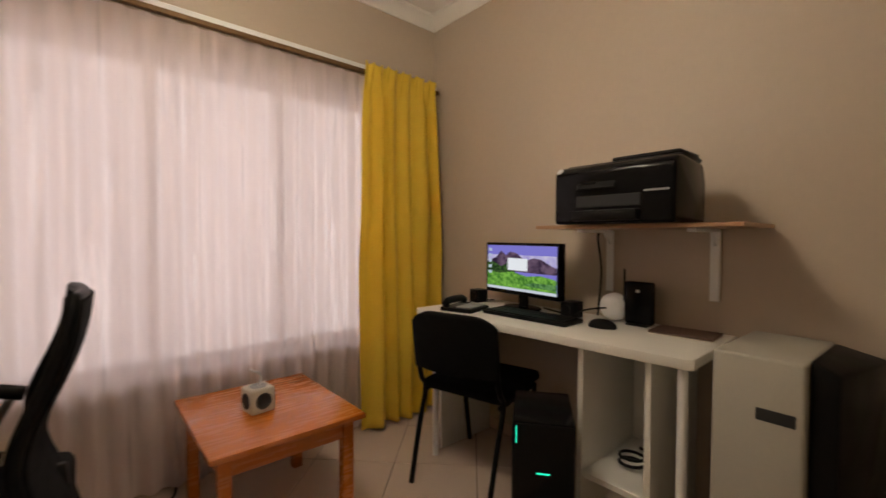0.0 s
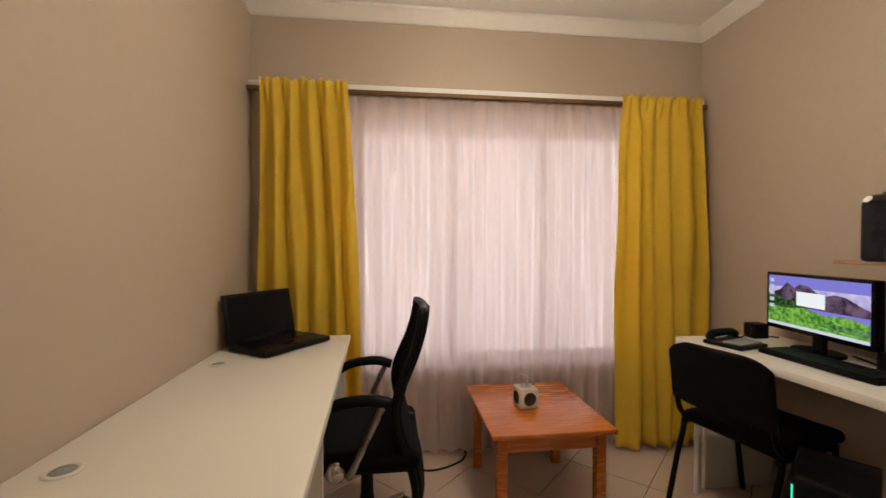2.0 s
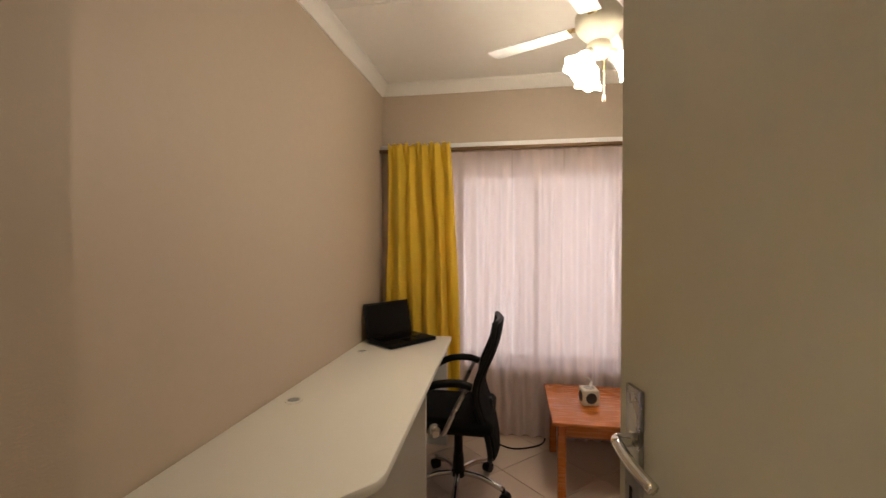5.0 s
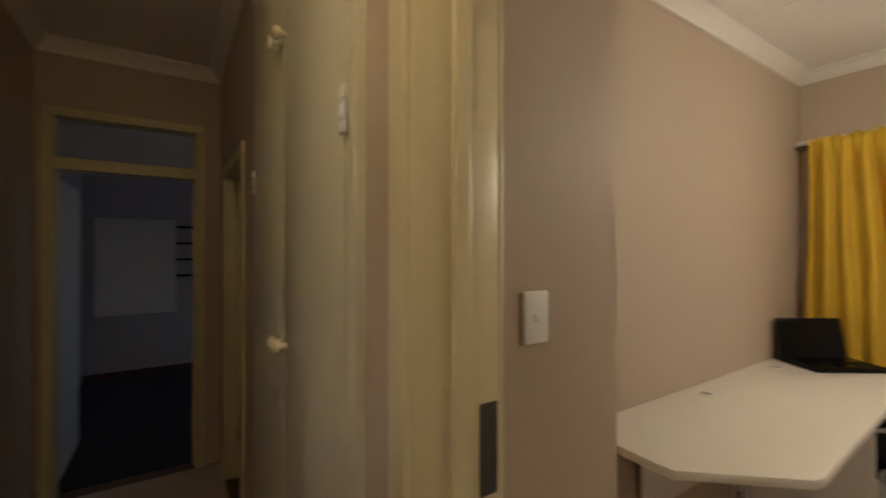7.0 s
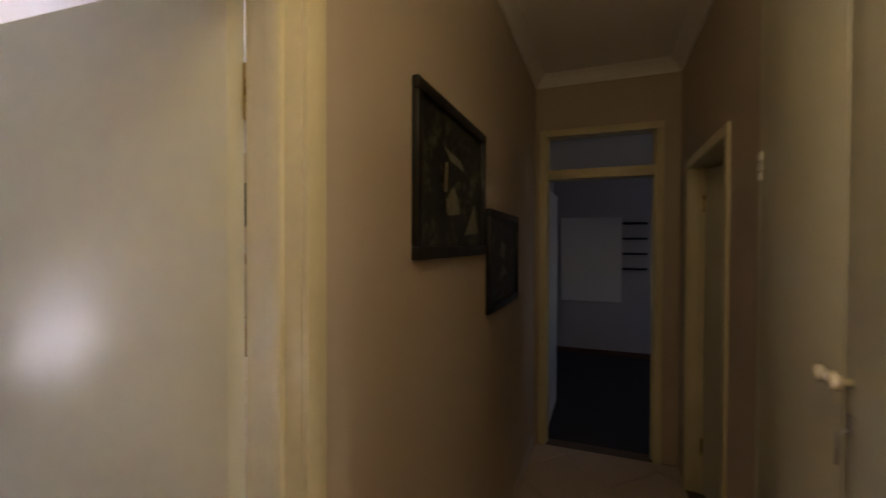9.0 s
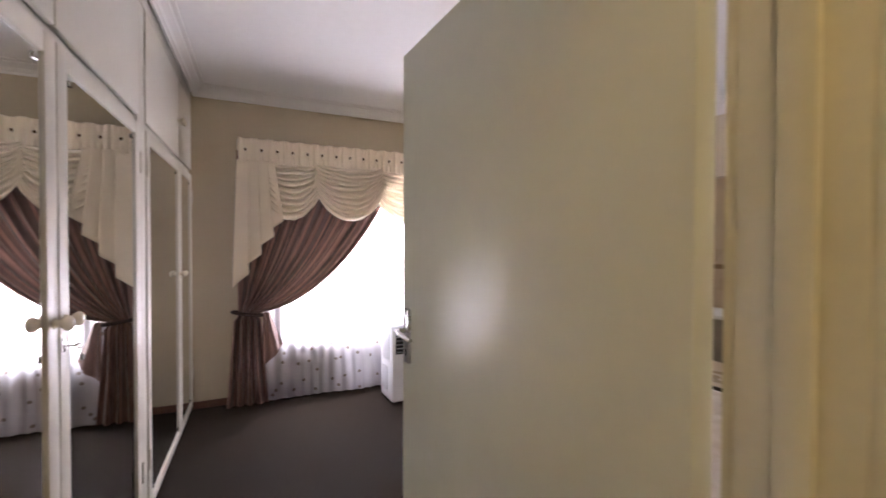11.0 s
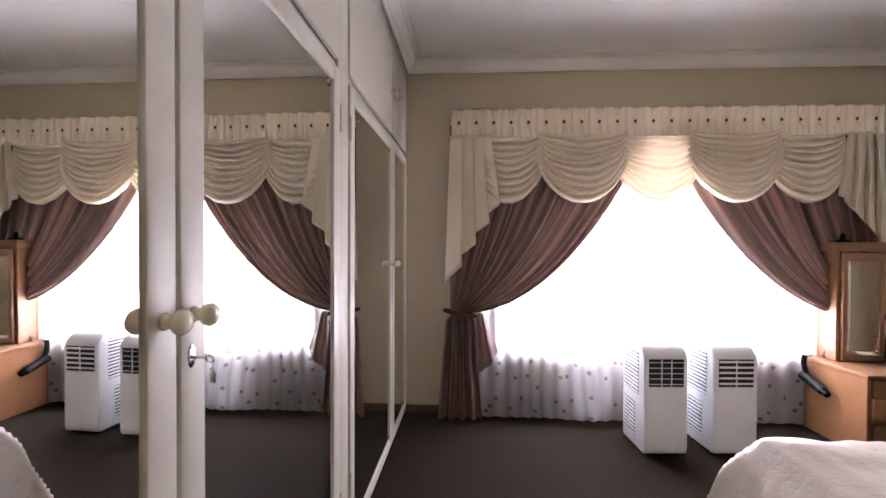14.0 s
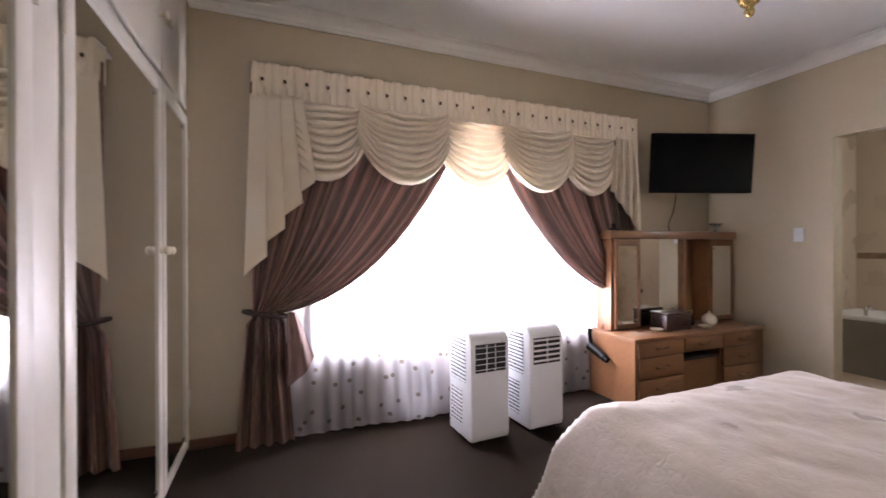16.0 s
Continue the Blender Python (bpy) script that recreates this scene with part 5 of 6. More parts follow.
part("canopy", lathe(BM(), [(0.0, CEIL), (0.062, CEIL), (0.06, CEIL - 0.02), (0.03, CEIL - 0.055), (0.012, CEIL - 0.06)], 24), BRASS, fan, "brass canopy")
part("downrod", rod(BM(), (0, 0, 2.44), (0, 0, CEIL - 0.05), 0.012), BRASS, fan, "brass rod")
part("motor", lathe(BM(), [(0.0, 2.45), (0.04, 2.45), (0.085, 2.435), (0.10, 2.41), (0.10, 2.37), (0.085, 2.34), (0.04, 2.295), (0, 2.295)], 32), WARMWHITE, fan)
part("lamp_hub", lathe(BM(), [(0.0, 2.296), (0.045, 2.295), (0.055, 2.27), (0.04, 2.235), (0.0, 2.225)], 24), WARMWHITE, fan)
for k in range(4):
    m = Matrix.Rotation(radians(154 + 90 * k), 4, 'Z')
    bm = BM()
    pts = [(0.13, -0.045), (0.505, -0.056), (0.52, -0.045), (0.52, 0.045), (0.505, 0.056), (0.13, 0.045)]
    prism(bm, pts, 2.3695, 2.3745, 0.0015)
    bmesh.ops.transform(bm, matrix=m @ Matrix.Translation((0, 0, 2.372)) @ Matrix.Rotation(radians(-4), 4, 'X') @ Matrix.Translation((0, 0, -2.372)), verts=bm.verts[:])
    part("blade", bm, WHITE, fan, "white fan blade")
    bm = box(BM(), 0.08, 0.17, -0.018, 0.018, 2.377, 2.383, 0.002)
    bmesh.ops.transform(bm, matrix=m, verts=bm.verts[:])
    part("blade_iron", bm, BRASS, fan, "brass blade iron")
TULIP = [(0.022, 0.0), (0.03, 0.012), (0.036, 0.035), (0.044, 0.06), (0.058, 0.082), (0.062, 0.088)]
for k in range(3):
    a = radians(100 + 120 * k)
    m = Matrix.Translation((0.075 * math.cos(a), 0.075 * math.sin(a), 2.225)) @ Matrix.Rotation(a, 4, 'Z') @ Matrix.Rotation(radians(140), 4, 'Y')
    arm2 = part("lamp_arm", tube(BM(), bend((0.03 * math.cos(a), 0.03 * math.sin(a), 2.25), (0.06 * math.cos(a), 0.06 * math.sin(a), 2.25), (0.075 * math.cos(a), 0.075 * math.sin(a), 2.226)), 0.011), WARMWHITE, fan)
    bm = BM()
    seg = 24
    rows = []
    for r, z in TULIP:
        fl = max(0, (z - 0.05) / 0.04)
        rows.append([bm.verts.new(m @ Vector(((r + 0.006 * fl * math.sin(6 * q * math.tau / seg)) * math.cos(q * math.tau / seg), (r + 0.006 * fl * math.sin(6 * q * math.tau / seg)) * math.sin(q * math.tau / seg), z + 0.004 * fl * math.sin(6 * q * math.tau / seg)))) for q in range(seg)])
    for r0, r1 in zip(rows, rows[1:]):
        for q in range(seg):
            bm.faces.new((r0[q], r0[(q + 1) % seg], r1[(q + 1) % seg], r1[q]))
    part("glass_shade", bm, SHADEGLASS, fan, "frosted tulip glass shade, lit")
    bm = BM()
    bmesh.ops.create_icosphere(bm, subdivisions=2, radius=0.022, matrix=m @ Matrix.Translation((0, 0, 0.06)))
    part("bulb", bm, BULB, fan, "glowing bulb")
    p = m @ Vector((0, 0, 0.125))
    lamp("fan_lamp", 'POINT', 10.5, (1.0, 0.845, 0.635), Matrix.Translation(fan.location + p), 0.045)
for dx, dy, z in ((-0.035, -0.03, 2.105), (0.012, -0.045, 2.05)):
    bm = rod(BM(), (dx, dy, z), (dx, dy, 2.24), 0.0015, seg=6)
    part("pull_cord", bm, BRASS, fan, "thin pull cord")
    part("pull_knob", lathe(BM(), [(0, 0.0), (0.008, 0.004), (0.009, 0.014), (0.005, 0.03), (0, 0.034)], 14, Matrix.Translation((dx, dy, z - 0.025))), IVORY, fan, "ivory pull knob")


# ---------- corridor and far room ----------
def picture(x0, x1, z0, z1, shapes, label):
    p = thing("picture", label, "picture", ((x0 + x1) / 2, -1.75, (z0 + z1) / 2), 180, "corridor pictures")
    w, h = abs(x1 - x0) / 2, (z1 - z0) / 2
    bm = BM()
    for a, b, c, d in ((-w, w, h - 0.035, h), (-w, w, -h, -h + 0.035), (-w, -w + 0.035, -h + 0.035, h - 0.035), (w - 0.035, w, -h + 0.035, h - 0.035)):
        box(bm, a, b, -0.022, -0.001, c, d, 0.004, 2)
    part("frame", bm, PICFRAME, p, "black wooden frame")
    part("print", box(BM(), -w + 0.03, w - 0.03, -0.010, -0.002, -h + 0.03, h - 0.03), PICTURE, p, "dark landscape print")
    for poly in shapes:
        bm = BM()
        bm.faces.new([bm.verts.new((a * w, -0.0112, b * h)) for a, b in poly])
        part("print_shape", bm, PICPALE, p, "pale shape in the print")


picture(-0.437, -1.095, 1.410, 1.884, [[(0.1, 0.35), (-0.35, 0.42), (-0.2, 0.28), (0.25, 0.22)], [(-0.25, 0.25), (-0.33, 0.22), (-0.36, -0.15), (-0.28, -0.15)], [(0.05, -0.2), (-0.1, -0.05), (-0.3, -0.25), (-0.25, -0.45), (0.1, -0.4)], [(0.75, -0.65), (0.6, -0.2), (0.5, -0.35), (0.25, -0.7)]], "large dark landscape print in a black frame")
picture(-1.165, -1.795, 1.153, 1.602, [[(0.1, 0.3), (-0.2, 0.4), (-0.3, 0.1), (0.0, 0.0)], [(0.2, -0.3), (-0.1, -0.1), (-0.3, -0.4)]], "dark landscape print in a black frame, hung lower")
d4 = thing("door_4", "white door standing open in the far room", "door", (-2.685, -1.70, 0.012), 180)
d4["kind"] = "structure"
part("door_leaf", box(BM(), 0, 0.74, -0.02, 0.02, 0, 1.87, 0.002), WHITE_BOARD, d4)
# pale rectangle on the far wall, left unidentified
bb = single("pale_wall_panel", box(BM(), -5.288, -5.27, -1.82, -1.06, 0.70, 1.80, 0.003), WHITE_BOARD, "large pale panel on the wall of the far room", "board")
for k in range(4):
    fs = thing("corner_shelf", "small dark floating shelf on the far wall", "shelf", (-5.29, -0.93, 1.13 + 0.19 * k), 0, "far room shelves")
    part("board", prism(BM(), [(0.0, -0.13), (0.20, -0.13), (0.20, 0.08), (0.10, 0.16), (0.0, 0.16)], 0, 0.022, 0.002), BLACK, fs)


# ---------- bedroom ----------
def air_conditioner(at, rz, dark_grille, label):
    a = thing("portable_air_conditioner", label, "air conditioner", at, rz, "air conditioners")
    W, D, H = 0.133, 0.15, 0.69
    prof = [(-D, 0.020), (D - 0.012, 0.020), (D, 0.05), (D, 0.60), (D - 0.012, 0.635), (D - 0.04, 0.665), (D - 0.085, H - 0.006), (D - 0.13, H), (-D, H)]
    bm = BM()
    l = [bm.verts.new((-W, y, z)) for y, z in prof]
    r = [bm.verts.new((W, y, z)) for y, z in prof]
    bm.faces.new(l)
    bm.faces.new(list(reversed(r)))
    for i in range(len(prof)):
        bm.faces.new((l[i], r[i], r[(i + 1) % len(prof)], l[(i + 1) % len(prof)]))
    bmesh.ops.recalc_face_normals(bm, faces=bm.faces[:])
    bmesh.ops.bevel(bm, geom=bm.edges[:], offset=0.012, segments=3, affect='EDGES', profile=0.5)
    part("body", bm, WHITE, a)
    # front and side grilles: dark sheets in place of shaded gaps
    part("grille_shade", box(BM(), -0.106, 0.106, D - 0.004, D + 0.0015, 0.435, 0.603, 0.001), DARK, a, "dark sheet for the shade behind the front louvres")
    for k in range(5):
        part("louvre", box(BM(), -0.104, 0.104, D - 0.002, D + 0.006, 0.450 + k * 0.033, 0.450 + k * 0.033 + (0.0034 if dark_grille else 0.012), 0.0012), WHITE, a, "white horizontal louvre")
    for x in ((-0.03, 0.03) if dark_grille else (0.0,)):
        part("louvre_divider", box(BM(), x - 0.002, x + 0.002, D - 0.002, D + 0.008, 0.437, 0.601), WHITE, a)
    for s in (-1, 1):
        for z0, z1 in ((0.36, 0.64), (0.085, 0.30)):
            part("side_grille", box(BM(), s * W - 0.002, s * W + 0.0015, -D + 0.03, D - 0.075 if z0 > 0.3 else D - 0.12, z0, z1, 0.001), GRILLE, a, "dark sheet for the shade between the side louvres")
            n = int((z1 - z0) / 0.022)
            for k in range(n):
                zz = z0 + 0.006 + k * (z1 - z0) / n
                part("side_louvre", box(BM(), s * W - 0.001, s * W + 0.006, -D + 0.028, D - 0.073 if z0 > 0.3 else D - 0.118, zz, zz + 0.013), WHITE, a, "white louvre")
    for x in (-0.09, 0.09):
        for y in (-0.11, 0.11):
            part("castor", rod(BM(), (x - 0.01, y, 0.024), (x + 0.01, y, 0.024), 0.024), BLACK, a, "black castor")
            part("castor_fork", box(BM(), x - 0.014, x + 0.014, y - 0.012, y + 0.012, 0.03, 0.05), BLACK, a)


air_conditioner((-0.772, -5.14, 0), 3, True, "white portable air conditioner with a black grille")
air_conditioner((-1.197, -5.165, 0), 3, False, "white portable air conditioner with a white grille")

dr = thing("dressing_table", "light oak dressing table with hutch mirrors and drawers", "dressing table", (-2.72, -5.05, 0))
x0, x1 = 0.725, -0.73
part("top", box(BM(), x1 - 0.01, x0 + 0.01, -0.48, 0.012, 0.485, 0.512, 0.004, 2), OAK, dr)
part("side_panel", box(BM(), x0 - 0.02, x0, -0.47, 0.0, 0, 0.485, 0.002), OAK, dr)
part("side_panel", box(BM(), x1, x1 + 0.02, -0.47, 0.0, 0, 0.485, 0.002), OAK, dr)
part("back_panel", box(BM(), x1, x0, -0.48, -0.47, 0, 0.485), OAK, dr)
part("plinth", box(BM(), x1 + 0.02, x0 - 0.02, -0.05, -0.03, 0, 0.05), OAK, dr)
for a, b in ((x0 - 0.022, 0.235), (0.23, -0.20), (-0.205, x1 + 0.022)):
    d = part("drawer", box(BM(), b + 0.004, a - 0.004, -0.006, 0.014, 0.372, 0.480, 0.004, 2), OAK, dr)
    cx = (a + b) / 2
    part("drawer_pull", tube(BM(), bend((cx - 0.06, 0.014, 0.432), (cx - 0.045, 0.030, 0.424), (cx + 0.045, 0.030, 0.424), (cx + 0.06, 0.014, 0.432)), 0.007), OAK, d, "carved oak pull")
for a, b in ((x0 - 0.022, 0.235), (-0.205, x1 + 0.022)):
    part("pedestal", box(BM(), b, a, -0.45, -0.006, 0.05, 0.484), OAK, dr)
    for z0_, z1_ in ((0.215, 0.364), (0.058, 0.207)):
        d = part("drawer", box(BM(), b + 0.008, a - 0.008, -0.006, 0.014, z0_, z1_, 0.004, 2), OAK, dr)
        cx = (a + b) / 2
        part("drawer_pull", tube(BM(), bend((cx - 0.06, 0.014, z1_ - 0.07), (cx - 0.045, 0.030, z1_ - 0.078), (cx + 0.045, 0.030, z1_ - 0.078), (cx + 0.06, 0.014, z1_ - 0.07)), 0.007), OAK, d, "carved oak pull")
# near-black board puts the kneehole's shade into the colour
part("shaded_kneehole_board", box(BM(), -0.20, 0.23, -0.40, -0.02, 0.295, 0.31, 0.002), DARK, dr, "board coloured dark for the shade under the centre drawer")
part("kneehole_front", box(BM(), -0.20, 0.23, -0.05, -0.03, 0.02, 0.295, 0.004), OAK, dr)
hz0, hz1 = 0.513, 1.318
hb = part("hutch", box(BM(), x1 - 0.05, x0 - 0.075, -0.475, -0.46, hz0, hz1), OAK, dr)
part("hutch_top", box(BM(), x1 - 0.09, x0 - 0.05, -0.478, -0.28, hz1 - 0.065, hz1, 0.004, 2), OAK, hb)
for x in (x0 - 0.095, 0.335, -0.20, -0.50, x1 - 0.08):
    part("hutch_upright", box(BM(), x, x + 0.022, -0.459, -0.305, hz0, hz1 - 0.066, 0.002), OAK, hb)
for a, b, y in ((x0 - 0.10, 0.36, -0.292), (-0.48, x1 - 0.06, -0.292)):
    fr2 = BM()
    for p in ((b, a, hz0 + 0.01, hz0 + 0.05), (b, a, hz1 - 0.125, hz1 - 0.07), (b, b + 0.03, hz0 + 0.05, hz1 - 0.125), (a - 0.03, a, hz0 + 0.05, hz1 - 0.125)):
        box(fr2, min(p[0], p[1]), max(p[0], p[1]), y - 0.012, y + 0.008, p[2], p[3], 0.003)
    mf = part("mirror_door_frame", fr2, OAK, hb)
    part("side_mirror", box(BM(), min(a, b) + 0.028, max(a, b) - 0.028, y - 0.003, y + 0.003, hz0 + 0.048, hz1 - 0.122), MIRROR, mf, "narrow mirror")
    for xx in (min(a, b) + 0.045, max(a, b) - 0.045):
        for zz in (hz0 + 0.075, hz1 - 0.15):
            part("mirror_screw", rod(BM(), (xx, y + 0.003, zz), (xx, y + 0.007, zz), 0.006, seg=10), BRASS, mf, "small brass mirror screw")
part("centre_mirror", box(BM(), -0.177, 0.334, -0.345, -0.339, hz0 + 0.002, hz1 - 0.068), MIRROR, hb, "plain centre mirror")

jb = thing("jewellery_box", "dark wooden jewellery box on the dressing table", "box", (-2.60, -5.25, 0.512), 0)
DARKWOOD = wood("dark_mahogany", (0.06, 0.025, 0.018), (0.03, 0.012, 0.01), 0.3, (1.5, 12, 12))
part("body", box(BM(), -0.14, 0.14, -0.08, 0.08, 0, 0.12, 0.004, 2), DARKWOOD, jb)
part("lid", box(BM(), -0.145, 0.145, -0.085, 0.085, 0.121, 0.145, 0.006, 2), DARKWOOD, jb)
tp = thing("teapot", "small white china teapot on the dressing table", "teapot", (-3.02, -5.22, 0.512), 20)
part("body", lathe(BM(), [(0, 0.002), (0.035, 0.002), (0.055, 0.03), (0.058, 0.055), (0.045, 0.085), (0.025, 0.095), (0, 0.096)], 24), IVORY, tp)
part("lid", lathe(BM(), [(0.03, 0.094), (0.022, 0.104), (0.008, 0.109), (0.010, 0.122), (0, 0.126)], 18), IVORY, tp)
part("spout", tube(BM(), bend((-0.045, 0, 0.04), (-0.075, 0, 0.055), (-0.09, 0, 0.088)), 0.009), IVORY, tp)
part("handle", tube(BM(), bend((0.05, 0, 0.075), (0.085, 0, 0.075), (0.088, 0, 0.04), (0.052, 0, 0.03)), 0.006), IVORY, tp)
for x, y, lab in ((-2.38, -5.20, "small cream dish on the dressing table"), (-2.86, -5.14, "cream saucer on the dressing table")):
    single("dish", lathe(BM(), [(0, 0.004), (0.03, 0.004), (0.052, 0.022), (0.055, 0.026), (0.05, 0.023), (0.028, 0.010), (0, 0.009)], 24, Matrix.Translation((x, y, 0.512))), IVORY, lab, "dish")
bt = thing("perfume_bottle", "small dark glass bottle on the dressing table", "bottle", (-2.90, -5.30, 0.512))
part("flask", lathe(BM(), [(0, 0.0), (0.025, 0.0), (0.027, 0.06), (0.012, 0.085), (0.012, 0.10), (0, 0.10)], 18), GLOSSBLACK, bt)
part("stopper", lathe(BM(), [(0.009, 0.10), (0.014, 0.108), (0.012, 0.125), (0, 0.13)], 14), BRASS, bt, "brass stopper")
orn = thing("ornament", "silver leaf ornament on top of the hutch", "ornament", (-3.33, -5.38, 1.318), 15)
for k in range(9):
    a = k * math.tau / 9
    bm = BM()
    grid(bm, lambda u, v: ((0.02 + 0.06 * v) * math.cos(a) - 0.02 * math.sin(v * math.pi) * (2 * u - 1) * math.sin(a), (0.02 + 0.06 * v) * math.sin(a) + 0.02 * math.sin(v * math.pi) * (2 * u - 1) * math.cos(a), 0.03 + 0.05 * math.sin(v * 2.2)), 4, 8)
    part("petal", bm, STEEL, orn, "silvery petal")
part("cup", lathe(BM(), [(0, 0.0), (0.03, 0.0), (0.026, 0.02), (0.03, 0.045), (0, 0.05)], 18), STEEL, orn)
sm = thing("ring_stand", "small black ornament on top of the hutch", "ornament", (-2.16, -5.42, 1.318))
part("base", lathe(BM(), [(0, 0), (0.05, 0.0), (0.05, 0.008), (0.02, 0.02), (0.012, 0.06), (0, 0.065)], 18), BLACK, sm)
hd = thing("hair_dryer", "black hair dryer hanging on the side of the dressing table", "hair dryer", (-1.965, -5.40, 0.385), 0)
part("barrel", rod(BM(), (0.02, 0.10, -0.06), (0.02, -0.06, 0.0), 0.030, 0.036, 18), BLACK, hd)
part("grip", tube(BM(), bend((0.02, -0.03, -0.01), (0.02, -0.06, 0.08), (0.02, -0.055, 0.14)), 0.017), BLACK, hd)
part("nozzle", rod(BM(), (0.02, 0.10, -0.06), (0.02, 0.135, -0.073), 0.026, 0.022, 16), GLOSSBLACK, hd)
part("hook", box(BM(), -0.03, 0.03, -0.058, -0.05, 0.13, 0.145, 0.002), STEEL, hd, "steel hook")

tv = thing("television", "black flat television on a tilted wall mount", "television", (-2.935, -5.225, 1.89), 180 - math.degrees(math.atan2(0.293, 0.83)))
t1 = part("panel", box(BM(), -0.44, 0.44, -0.028, 0.02, -0.248, 0.248, 0.006, 2), BLACK, tv)
t1.matrix_basis = pose(0, 0, 0, 5, 0, 0)
part("screen", box(BM(), -0.428, 0.428, -0.0295, -0.028, -0.234, 0.236), GLOSSBLACK, t1, "dark television screen, off")
part("wall_arm", box(BM(), -0.06, 0.06, 0.02, 0.405, -0.05, 0.05, 0.006), BLACK, tv)
single("cable", tube(BM(), bend((-2.98, -5.50, 1.66), (-3.0, -5.55, 1.5), (-2.97, -5.57, 1.4), (-2.99, -5.58, 1.33)), 0.004, 6), BLACK, "thin cable below the television", "cable")

# bed
bed = thing("bed", "double bed under a quilted champagne bedspread", "bed", (-1.305, -3.0, 0))


def spread(u, v):
    hx, hy, top, drop = 0.635, 1.04, 0.595, 0.55
    s, t = (2 * u - 1) * 1.36, (2 * v - 1) * 1.26
    ox, oy = max(abs(s) - 1, 0) / 0.36, max(abs(t) - 1, 0) / 0.26
    o = min(max(ox, oy), 1)
    corner = min(ox, oy)
    k = 1 - (1 - o) ** 1.0
    x = hx * max(-1, min(1, s)) + math.copysign(1, s) * (0.045 * math.sin(min(ox * 3, 1) * math.pi / 2) + 0.10 * ox + 0.05 * corner) * (ox > 0)
    y = hy * max(-1, min(1, t)) + math.copysign(1, t) * (0.045 * math.sin(min(oy * 3, 1) * math.pi / 2) + 0.05 * oy + 0.05 * corner) * (oy > 0)
    z = top - drop * k + 0.012 * noise.noise(Vector((s * 3, t * 4, 0))) * (1 - k)
    z += 0.005 * noise.noise(Vector((s * 9, t * 14, 5))) + 0.0018 * math.sin(9 * s + 14 * t + 4 * noise.noise(Vector((s * 3, t * 5, 8))))
    edge = max(abs(s), abs(t) * 1.0)
    z -= 0.03 * max(0, min(1, (edge - 0.82) / 0.18)) ** 2 * (1 - k)
    fold = 0.022 * k * math.sin((t * 17 if ox >= oy else s * 13) + 2 * noise.noise(Vector((s * 2, t * 2, 3))))
    if ox >= oy:
        x += math.copysign(fold, s)
    else:
        y += math.copysign(fold, t)
    return (x, y, z)


bs = hang("bedspread", spread, 130, 170, SPREAD, 0.006)
bs.parent = bed
part("mattress", box(BM(), -0.60, 0.60, -1.0, 1.0, 0.22, 0.53, 0.04, 3), WARMWHITE, bed)
part("bed_base", box(BM(), -0.58, 0.58, -0.98, 0.98, 0.06, 0.22, 0.01), DARK, bed)
for x in (-0.5, 0.5):
    for y in (-0.9, 0.9):
        part("foot", rod(BM(), (x, y, 0), (x, y, 0.06), 0.03), BLACK, bed)

# bedroom ceiling lamp
bl = thing("pendant_lamp", "unlit brass pendant lamp under the bedroom ceiling", "lamp", (-1.46, -3.93, 0))
part("canopy", lathe(BM(), [(0, BED_CEIL), (0.06, BED_CEIL), (0.055, BED_CEIL - 0.03), (0.015, BED_CEIL - 0.06), (0, BED_CEIL - 0.06)], 24), BRASS, bl, "brass canopy")
part("rod", rod(BM(), (0, 0, 2.31), (0, 0, BED_CEIL - 0.05), 0.009), BRASS, bl)
part("body", lathe(BM(), [(0, 2.35), (0.02, 2.345), (0.05, 2.31), (0.055, 2.27), (0.035, 2.22), (0.015, 2.20), (0.02, 2.185), (0.012, 2.165), (0, 2.16)], 24), BRASS, bl, "turned brass body")

# bathroom beyond the opening
bath = thing("bathtub", "white corner bath with a tiled front", "bathtub", (-4.55, -4.55, 0))
bm = BM()
for a, b, c, d in ((-0.62, 0.0, -0.62, -0.02), (-0.62, 0.0, 0.62, 0.72), (-0.62, -0.52, -0.02, 0.62), (-0.09, 0.0, -0.02, 0.62)):
    box(bm, a, b, c, d, 0.50, 0.545, 0.008, 2)
part("rim", bm, WHITE, bath, "white enamel rim")
part("basin", box(BM(), -0.53, -0.08, -0.03, 0.63, 0.12, 0.16), WHITE, bath)
part("front_panel", box(BM(), -0.012, 0.0, -0.62, 0.72, 0.0, 0.50), BATHFRONT, bath, "grey-beige tiled front")
part("tap", tube(BM(), bend((-0.04, -0.30, 0.545), (-0.04, -0.30, 0.61), (-0.09, -0.30, 0.63), (-0.13, -0.30, 0.60)), 0.012), CHROME, bath, "chrome tap")
setting("trim_bathroom", box(BM(), -5.199, -5.19, -5.17, -3.31, 1.06, 1.12, 0.002), BATHEDGE, "brown decorative border of wall tiles")

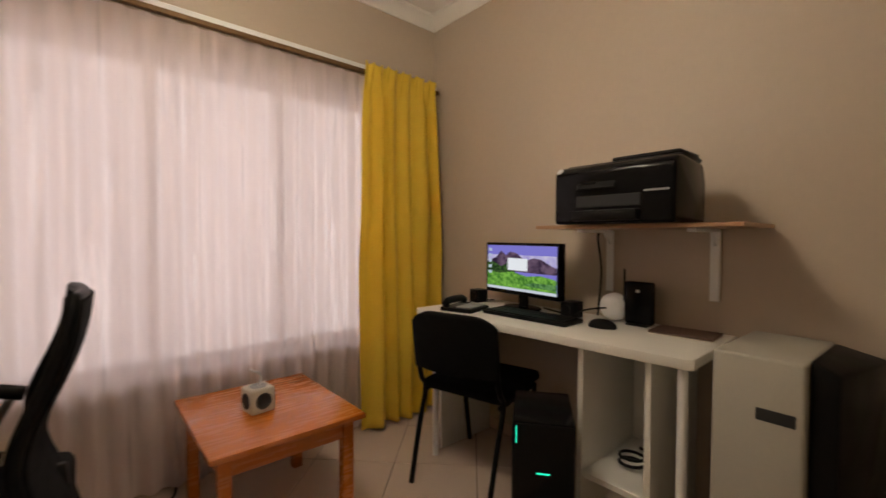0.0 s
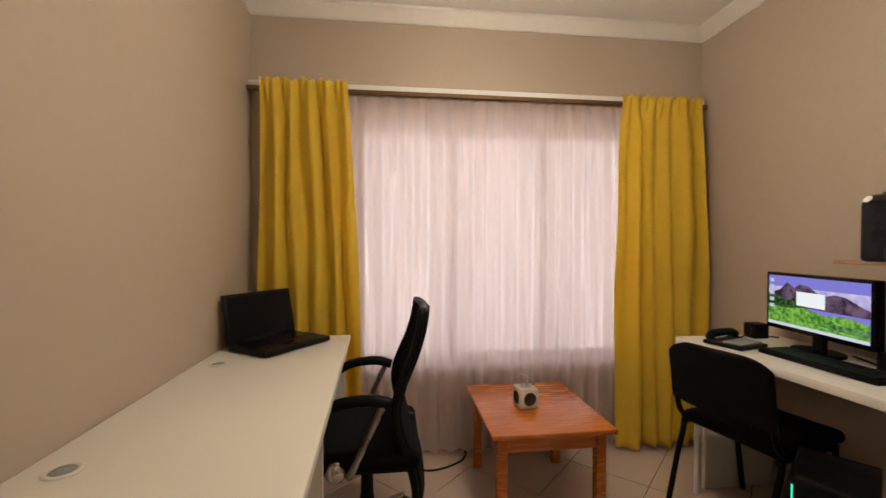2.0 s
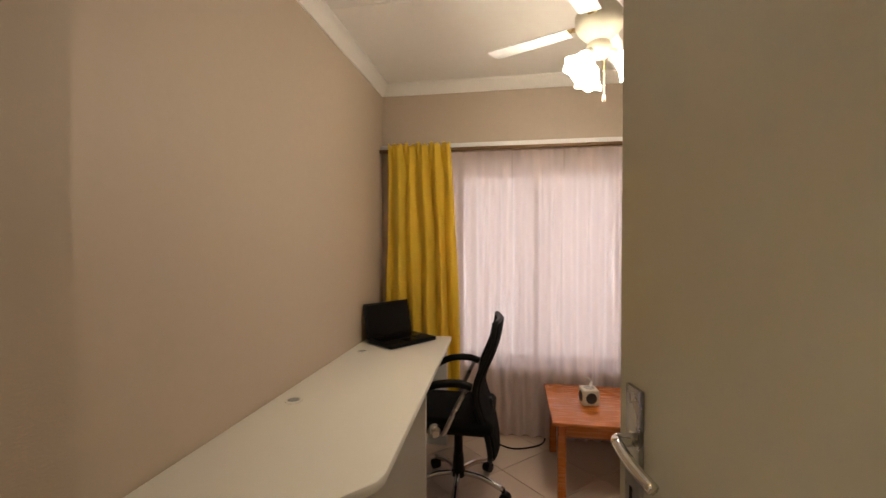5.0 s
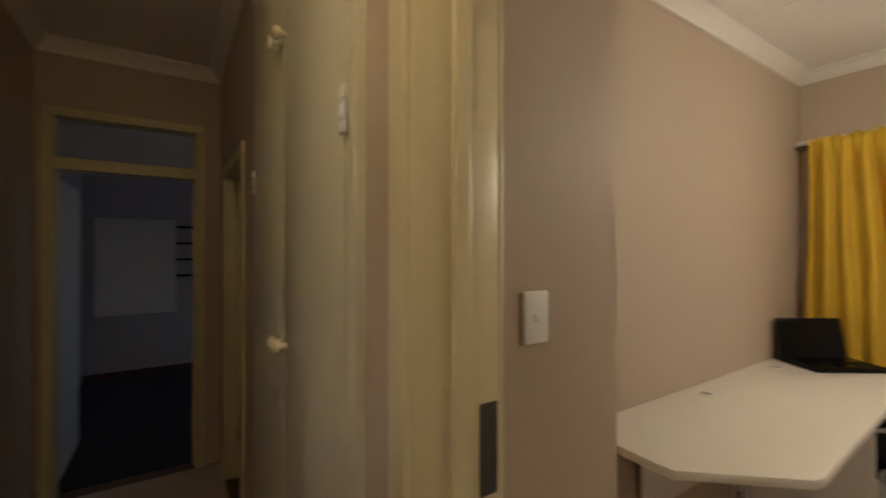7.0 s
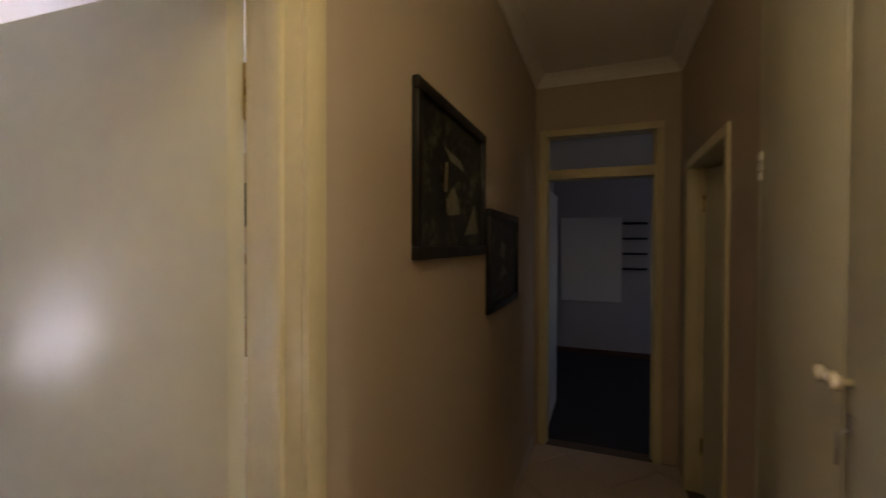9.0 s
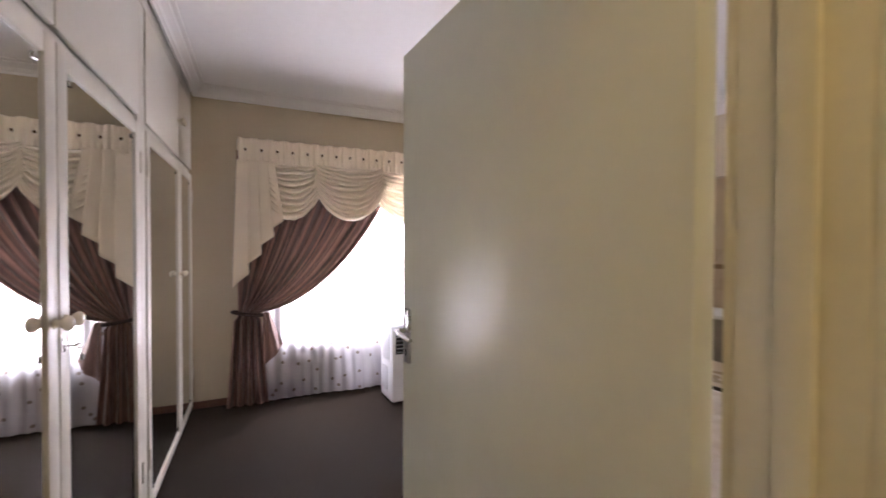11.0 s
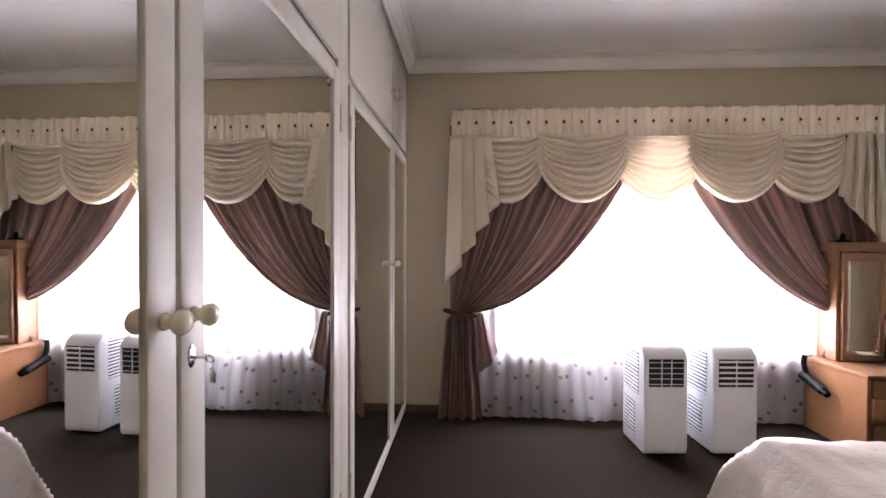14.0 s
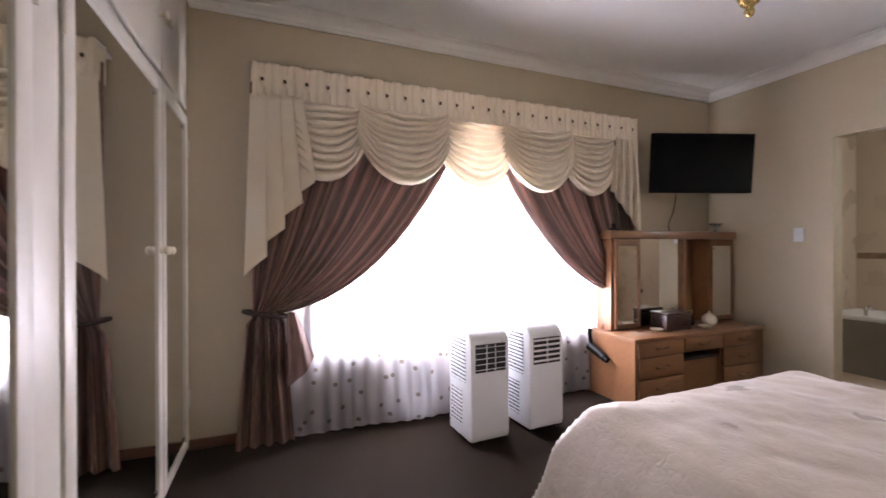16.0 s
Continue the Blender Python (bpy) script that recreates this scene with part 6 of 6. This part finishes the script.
# fitting added for the assumed corridor lamp, out of view
cl = thing("unseen_ceiling_lamp", "round glass ceiling lamp assumed for the corridor, out of view", "lamp", (0.40, -1.28, 0))
part("base", lathe(BM(), [(0, CEIL), (0.09, CEIL), (0.085, CEIL - 0.03), (0, CEIL - 0.03)], 24), WHITE, cl)
part("stem", rod(BM(), (0, 0, 2.36), (0, 0, CEIL - 0.02), 0.012), WHITE, cl)
part("lit_shade", lathe(BM(), [(0.02, 2.42), (0.07, 2.41), (0.085, 2.37), (0.06, 2.335), (0, 2.325)], 24), SHADEGLASS, cl, "frosted glass shade, lit")


# ---------- floor tiles, laid diagonally ----------
def clip(poly, inside, cross):
    out = []
    for i, p in enumerate(poly):
        q = poly[(i + 1) % len(poly)]
        if inside(p):
            out.append(p)
            if not inside(q):
                out.append(cross(p, q))
        elif inside(q):
            out.append(cross(p, q))
    return out


def clip_rect(poly, x0, x1, y0, y1):
    for ax, lim, sgn in ((0, x0, 1), (0, x1, -1), (1, y0, 1), (1, y1, -1)):
        def ins(p):
            return (p[ax] - lim) * sgn >= -1e-9

        def cr(p, q):
            k = (lim - p[ax]) / (q[ax] - p[ax])
            return (p[0] + (q[0] - p[0]) * k, p[1] + (q[1] - p[1]) * k)
        if poly:
            poly = clip(poly, ins, cr)
    return poly


PITCH, JOINT = 0.42, 0.0045
RECTS = [(-0.392, 2.395, -0.12, 2.525), (0.003, 2.395, -0.66, -0.1205), (0.16, 0.96, -0.8195, -0.6605), (-2.54, 1.995, -1.745, -0.82)]
whole = None
for i in range(-14, 15):
    for j in range(-14, 15):
        a, b = (i + 0.5) * PITCH, (j + 0.5) * PITCH
        cx, cy = 0.838 + (a - b) / math.sqrt(2), 2.324 + (a + b) / math.sqrt(2)
        h = (PITCH - JOINT) / math.sqrt(2)
        sq = [(cx, cy - h), (cx + h, cy), (cx, cy + h), (cx - h, cy)]
        for r in RECTS:
            poly = clip_rect(sq, *r)
            if len(poly) < 3:
                continue
            area = abs(sum(p[0] * q[1] - q[0] * p[1] for p, q in zip(poly, poly[1:] + poly[:1]))) / 2
            if area < 0.0006:
                continue
            full = area > (PITCH - JOINT) ** 2 * 0.999
            if full and whole:
                ob = new("tile", whole)
            else:
                bm = prism(BM(), [(x - cx, y - cy) for x, y in poly], -0.007, 0.0, 0.0015 if full else 0.0, 1)
                ob = put("tile", bm, TILE)
                if full:
                    whole = ob.data
            ob.parent = FLOOR
            ob.location = (cx, cy, 0)
